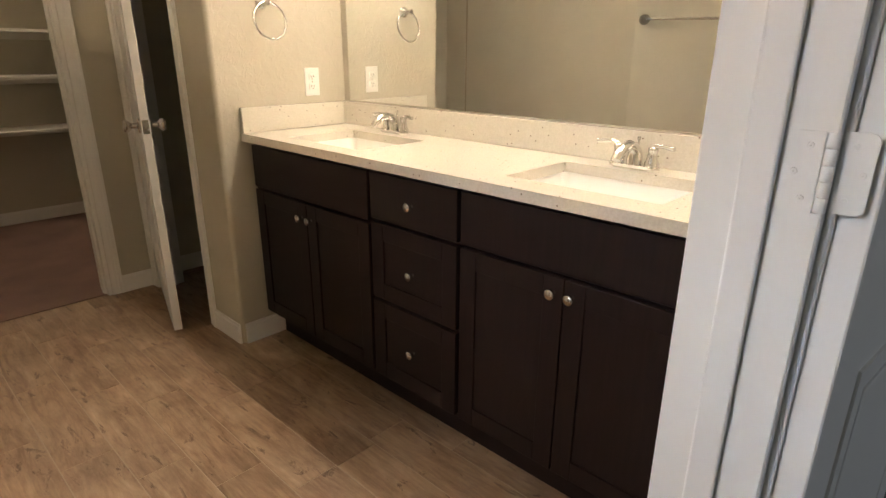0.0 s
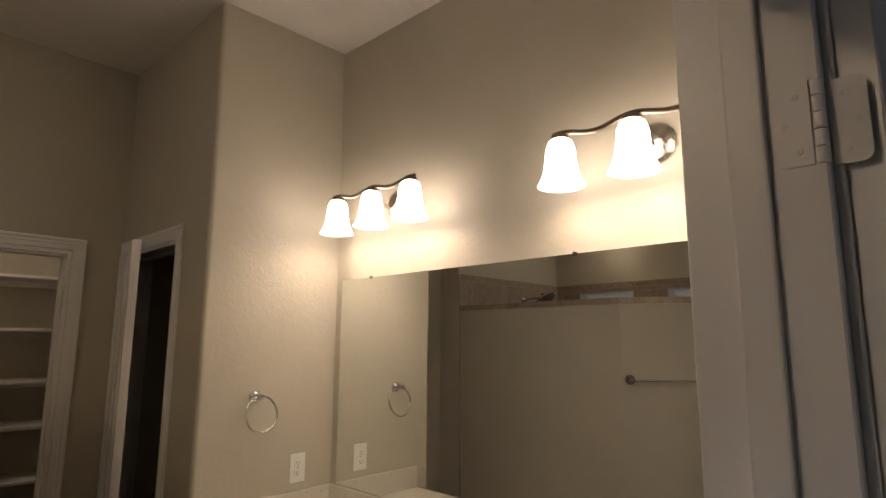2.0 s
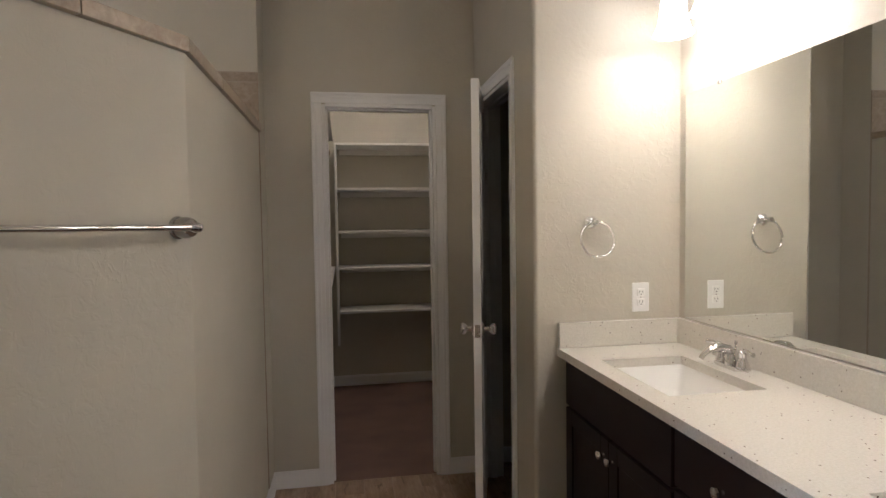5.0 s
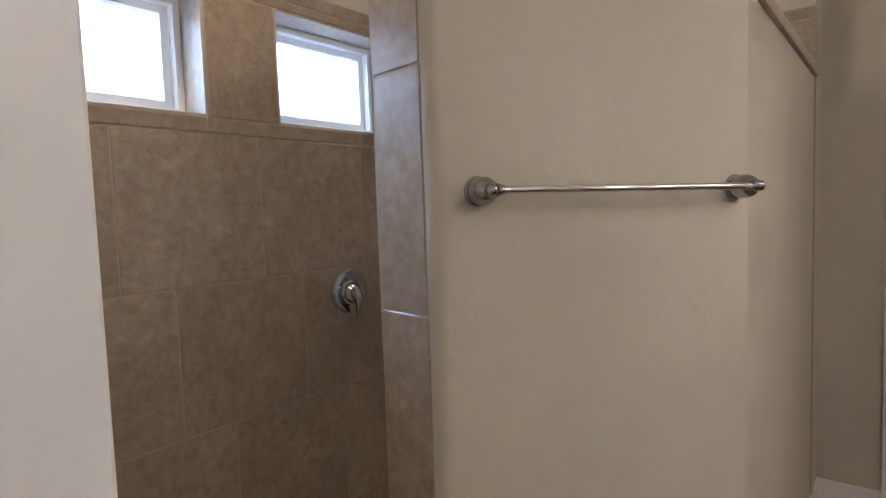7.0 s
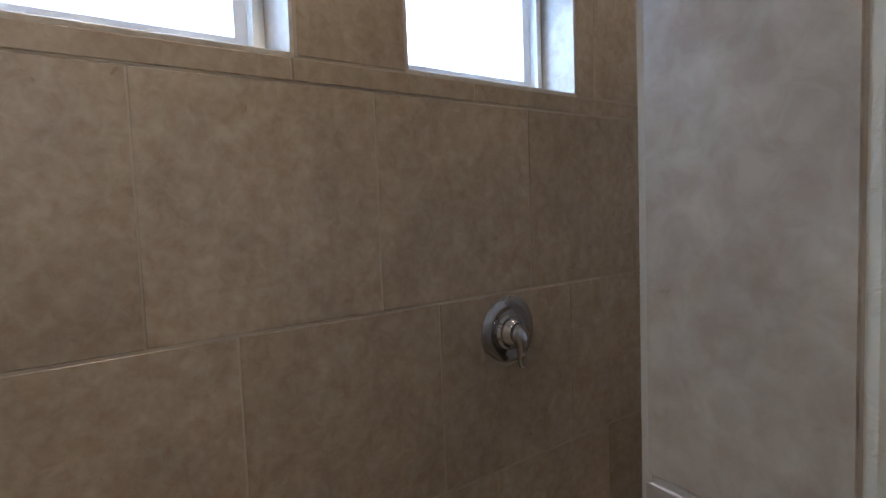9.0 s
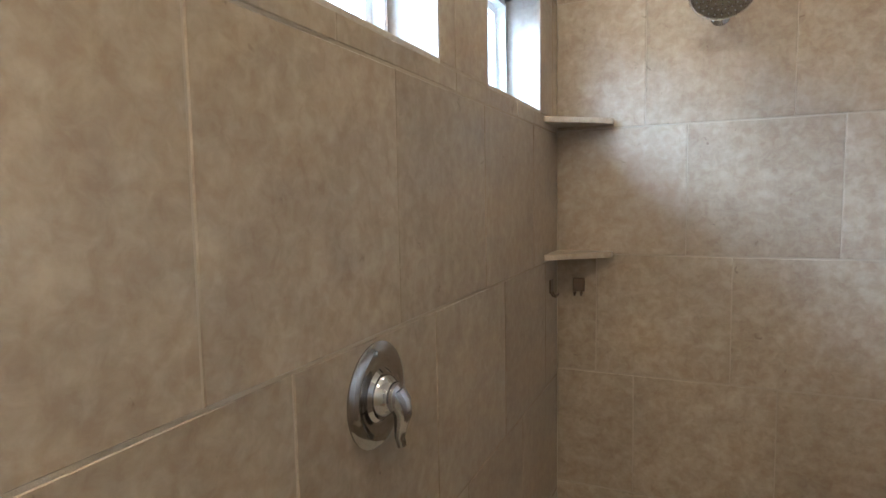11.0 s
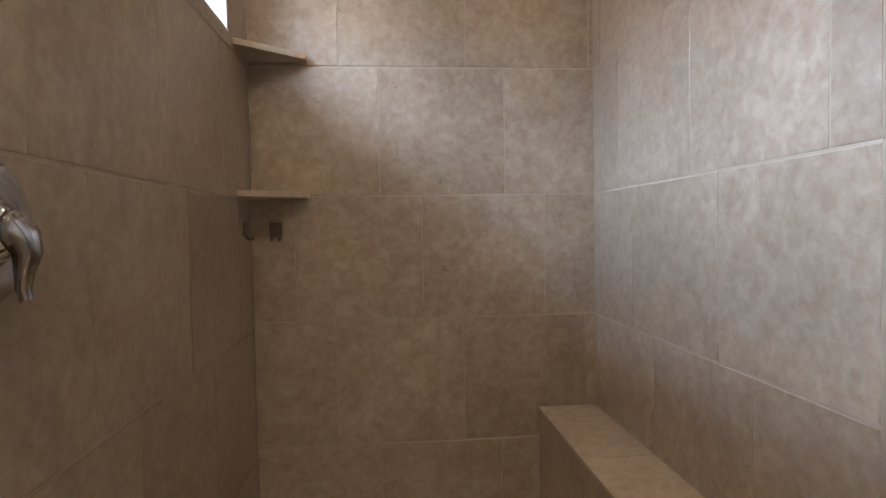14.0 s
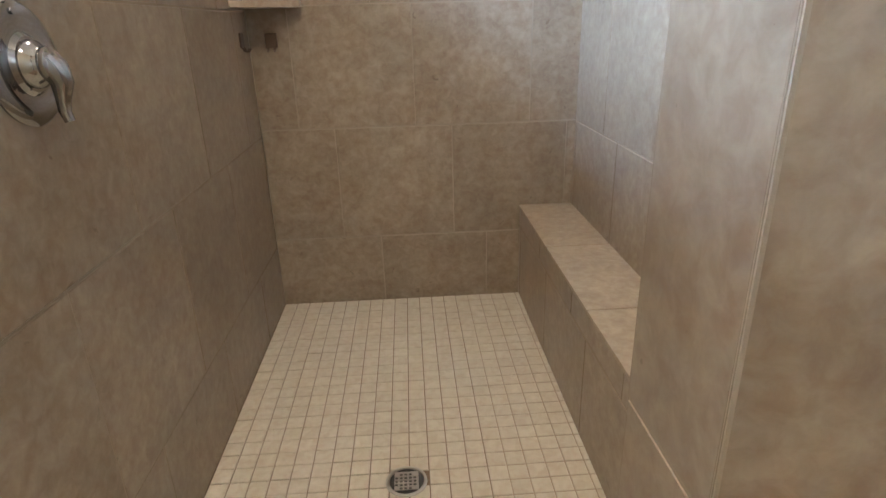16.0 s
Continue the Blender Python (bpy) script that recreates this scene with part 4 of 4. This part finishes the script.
R = (-0.008, 0.292, 0.743, 1.186, 1.641, 2.098, TILE_TOP)
RW = (-0.008, 0.264, 0.719, 1.169, 1.632)
tiled(wall_west, pose(WEST, 0, 0, 0, 0, 90), SOUTH, NORTH,
      [(RW[0], RW[1], 1.54, PITCH), (RW[1], RW[2], 1.374, PITCH), (RW[2], RW[3], 0.749, PITCH), (RW[3], RW[4], 0.598, PITCH),
       (RW[4], WIN_Z0, 0.42, PITCH), (WIN_Z0, R[5], 0.89, 0.9), (R[5], R[6], 0.61, PITCH)],
      [(a, b, WIN_Z0, WIN_Z1) for a, b in WINDOWS])
tiled(wall_north, pose(0, NORTH, 0), WEST, JOG,
      [(R[0], R[1], -1.042, 0.442), (R[1], R[2], -0.737, PITCH), (R[2], R[3], -0.43, 0.45), (R[3], R[4], -0.576, 0.452), (R[4], R[5], -0.714, 0.452), (R[5], R[6], -1.33, PITCH * 2.3)])
KT = (R[0], R[1], R[2], R[3], R[4], 1.898)
KS = (0.0, 0.29, 0.75, 1.17, 1.655, 1.898)
tiled(knee_wall, pose(KNEE_IN, 0, 0, 0, 0, -90), -NORTH, -BEND_IN,
      [(KT[0], KT[1], -2.21, PITCH), (KT[1], KT[2], -2.28, PITCH), (KT[2], KT[3], -2.42, 0.472), (KT[3], KT[4], -2.53, PITCH), (KT[4], KT[5], -2.225, PITCH)])
dy, dx = JAMB_N - BEND_IN, JAMB_X - KNEE_IN
tiled(knee_wall, pose(KNEE_IN, BEND_IN, 0, 0, 0, math.degrees(math.atan2(dy, dx))), 0, math.hypot(dx, dy),
      [(KT[i], KT[i + 1], 0.1 + 0.15 * i, PITCH) for i in range(5)])
tiled(knee_wall, pose(JAMB_X, JAMB_N, 0, 0, 0, -90), 0, JAMB_N - JAMB_S + 0.0008, [(v, w, 0.0, PITCH) for v, w in zip(KS, KS[1:])])
ex, ey = TIP_X - 0.004 - JAMB_X, TIP_Y - JAMB_S
tiled(knee_wall, pose(JAMB_X, JAMB_S, 0, 0, 0, math.degrees(math.atan2(ey, ex))), 0, math.hypot(ex, ey) - 0.020, [(v, w, 0.0, PITCH) for v, w in zip(KS, KS[1:])])


def ledge_piece(a, b, c, d):
    bm = prism([a, b, c, d], KNEE_TOP + 0.001, KNEE_TOP + 0.04, 0.002)
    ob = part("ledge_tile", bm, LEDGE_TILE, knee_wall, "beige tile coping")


def lerp(p, q, t):
    return (p[0] + (q[0] - p[0]) * t, p[1] + (q[1] - p[1]) * t)


IN = [(KNEE_IN + 0.010, NORTH - 0.002), (KNEE_IN + 0.010, BEND_IN - 0.004), (JAMB_X + 0.012, JAMB_N - 0.006)]
OUT = [(KNEE_OUT + 0.014, NORTH - 0.002), (KNEE_OUT + 0.014, BEND_OUT - 0.007), (TIP_X + 0.015, TIP_Y - 0.018)]
for s, cuts in ((0, (0, 0.33, 0.68, 1.0)), (1, (0, 0.37, 0.74, 1.0))):
    for t0, t1 in zip(cuts, cuts[1:]):
        t1e = t1 - 0.003
        ledge_piece(lerp(IN[s], IN[s + 1], t0), lerp(IN[s], IN[s + 1], t1e), lerp(OUT[s], OUT[s + 1], t1e), lerp(OUT[s], OUT[s + 1], t0))
ledge_piece((JAMB_X + 0.012, JAMB_N - 0.009), (JAMB_X + 0.012, JAMB_S + 0.012), (TIP_X - 0.003, TIP_Y + 0.007), (TIP_X + 0.012, TIP_Y - 0.016))

# bench along the partition, cut off by the angled wall
BENCH_Z = 0.402
BX, BENCH_S = -0.462, 1.262
bench = holder("shower_bench", (BX, 2.2, 0), "tiled built-in bench along the shower partition", "bench", "", "structure")
bench.matrix_world = Matrix()
part("bench_core", prism([(BX + 0.009, NORTH - 0.001), (BX + 0.009, BENCH_S), (KNEE_IN, BEND_IN), (KNEE_IN, NORTH - 0.001)], 0.0, BENCH_Z - 0.012), GROUT, bench)
x1 = KNEE_IN - 0.002


def bench_tile(y0, y1):
    """A slab of the bench top from y0 to y1, cut along the angled wall."""
    def edge(y):
        return BX + (y - BENCH_S) * (x1 - BX) / (BEND_IN + 0.002 - BENCH_S)
    pts = [(BX - 0.003, y0)]
    if y0 < BEND_IN:
        pts.append((max(edge(y0), BX + 0.001), y0))
        if y1 > BEND_IN:
            pts += [(x1, BEND_IN + 0.002), (x1, y1)]
        else:
            pts.append((edge(y1), y1))
    else:
        pts += [(x1, y0), (x1, y1)]
    pts.append((BX - 0.003, y1))
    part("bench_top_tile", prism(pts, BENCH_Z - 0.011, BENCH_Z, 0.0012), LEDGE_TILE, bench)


for y1, y0 in ((NORTH - 0.002, 2.268), (2.268, 1.804), (1.804, 1.35), (1.35, BENCH_S)):
    bench_tile(y0 + 0.0025, y1)
tiled(bench, pose(BX, 0, 0, 0, 0, -90), -NORTH, -BENCH_S, [(0.0, 0.313, -2.265, PITCH), (0.313, BENCH_Z - 0.012, -1.955, 0.42)])

# wood-look plank floor
floor = wall("floor", box(-0.70, 1.14, SOUTH_OUT + 0.03, 2.99, -0.08, -0.0014), PLANKGROUT, "wood-look porcelain plank floor", "floor")
part("floor_toilet_room", box(1.14, 2.1, 2.0, 3.06, -0.08, -0.002), PLANK, floor)
part("floor_vanity", box(1.14, EAST, SOUTH_OUT + 0.03, NICHE, -0.08, -0.0016), PLANKGROUT, floor)
PW, PL = 0.1525, 0.602
SEAM = {7: 1.415, 8: 1.819, 9: 1.64, 10: 1.03}
prnd = random.Random(11)
x, col = -0.7015, 0
south_end = SOUTH_OUT + 0.03
while x < 1.3:
    y = SEAM.get(col, 0.37 * col % PL)
    y -= math.ceil((y - south_end) / PL) * PL
    while y < 2.99:
        a, b = max(y, south_end), min(y + PL, 2.985)
        xa, xb = x, min(x + PW, 1.3)
        if x < -0.25:
            b = min(b, 0.95 if x < -0.45 else 1.3)
        y += PL
        if b - a < 0.02 or xb - xa < 0.02:
            continue
        ob = new("plank", piece_mesh(xb - xa - 0.003, b - a - 0.003, PLANK, "plank", 0.006, 0.001))
        ob.parent = floor
        ob.matrix_world = Matrix.Translation((xa + 0.0015, a + 0.0015, -0.006)) @ Matrix(((1, 0, 0, 0), (0, 0, 1, 0), (0, -1, 0, 0), (0, 0, 0, 1)))
    x += PW
    col += 1

# cream mosaic shower floor
shower_floor = wall("floor_shower", box(WEST, -0.70, SOUTH, NORTH, -0.08, -0.003), FLOORGROUT, "cream two-inch mosaic tile shower floor with brown grout", "floor")
part("floor_bed", box(-0.70, BX, 0.95, NORTH, -0.08, -0.0035), FLOORGROUT, shower_floor)
MP, MG = 0.0525, 0.0027
lay = Matrix(((1, 0, 0, 0), (0, 0, 1, 0), (0, -1, 0, 0), (0, 0, 0, 1)))
mv, mf = [], []
me_m = piece_mesh(MP - MG, MP - MG, MOSAIC, "mosaic_tile", 0.005, 0.0012)
base = [lay @ v.co for v in me_m.vertices]
polys = [tuple(p.vertices) for p in me_m.polygons]
i = 0
while WEST + i * MP < BX - 0.012:
    j = 0
    while NORTH - j * MP > SOUTH + 0.03:
        tx, ty = WEST + 0.004 + i * MP, NORTH - 0.004 - (j + 1) * MP
        j += 1
        if tx + MP / 2 > -0.70 and ty < 0.98 + 1.15 * max(0, tx + 0.7) - 0.06:
            continue
        if (tx + MP / 2 + 0.957) ** 2 + (ty + MP / 2 - 1.668) ** 2 < 0.043 ** 2:
            continue
        dz = prnd.uniform(-0.0006, 0.0006) - 0.0045
        if 1.53 < ty < 2.31:
            ob = new("mosaic_tile", me_m)
            ob.parent = shower_floor
            ob.matrix_world = Matrix.Translation((tx, ty, dz)) @ lay
        else:
            k = len(mv)
            mv += [(v.x + tx, v.y + ty, v.z + dz) for v in base]
            mf += [tuple(q + k for q in p) for p in polys]
    i += 1
mm = bpy.data.meshes.new("mosaic_tiles")
mm.from_pydata(mv, [], mf)
mm.materials.append(MOSAIC)
rest = new("mosaic_tiles", mm)
rest.parent = shower_floor
tagged(rest, kind="stuff")
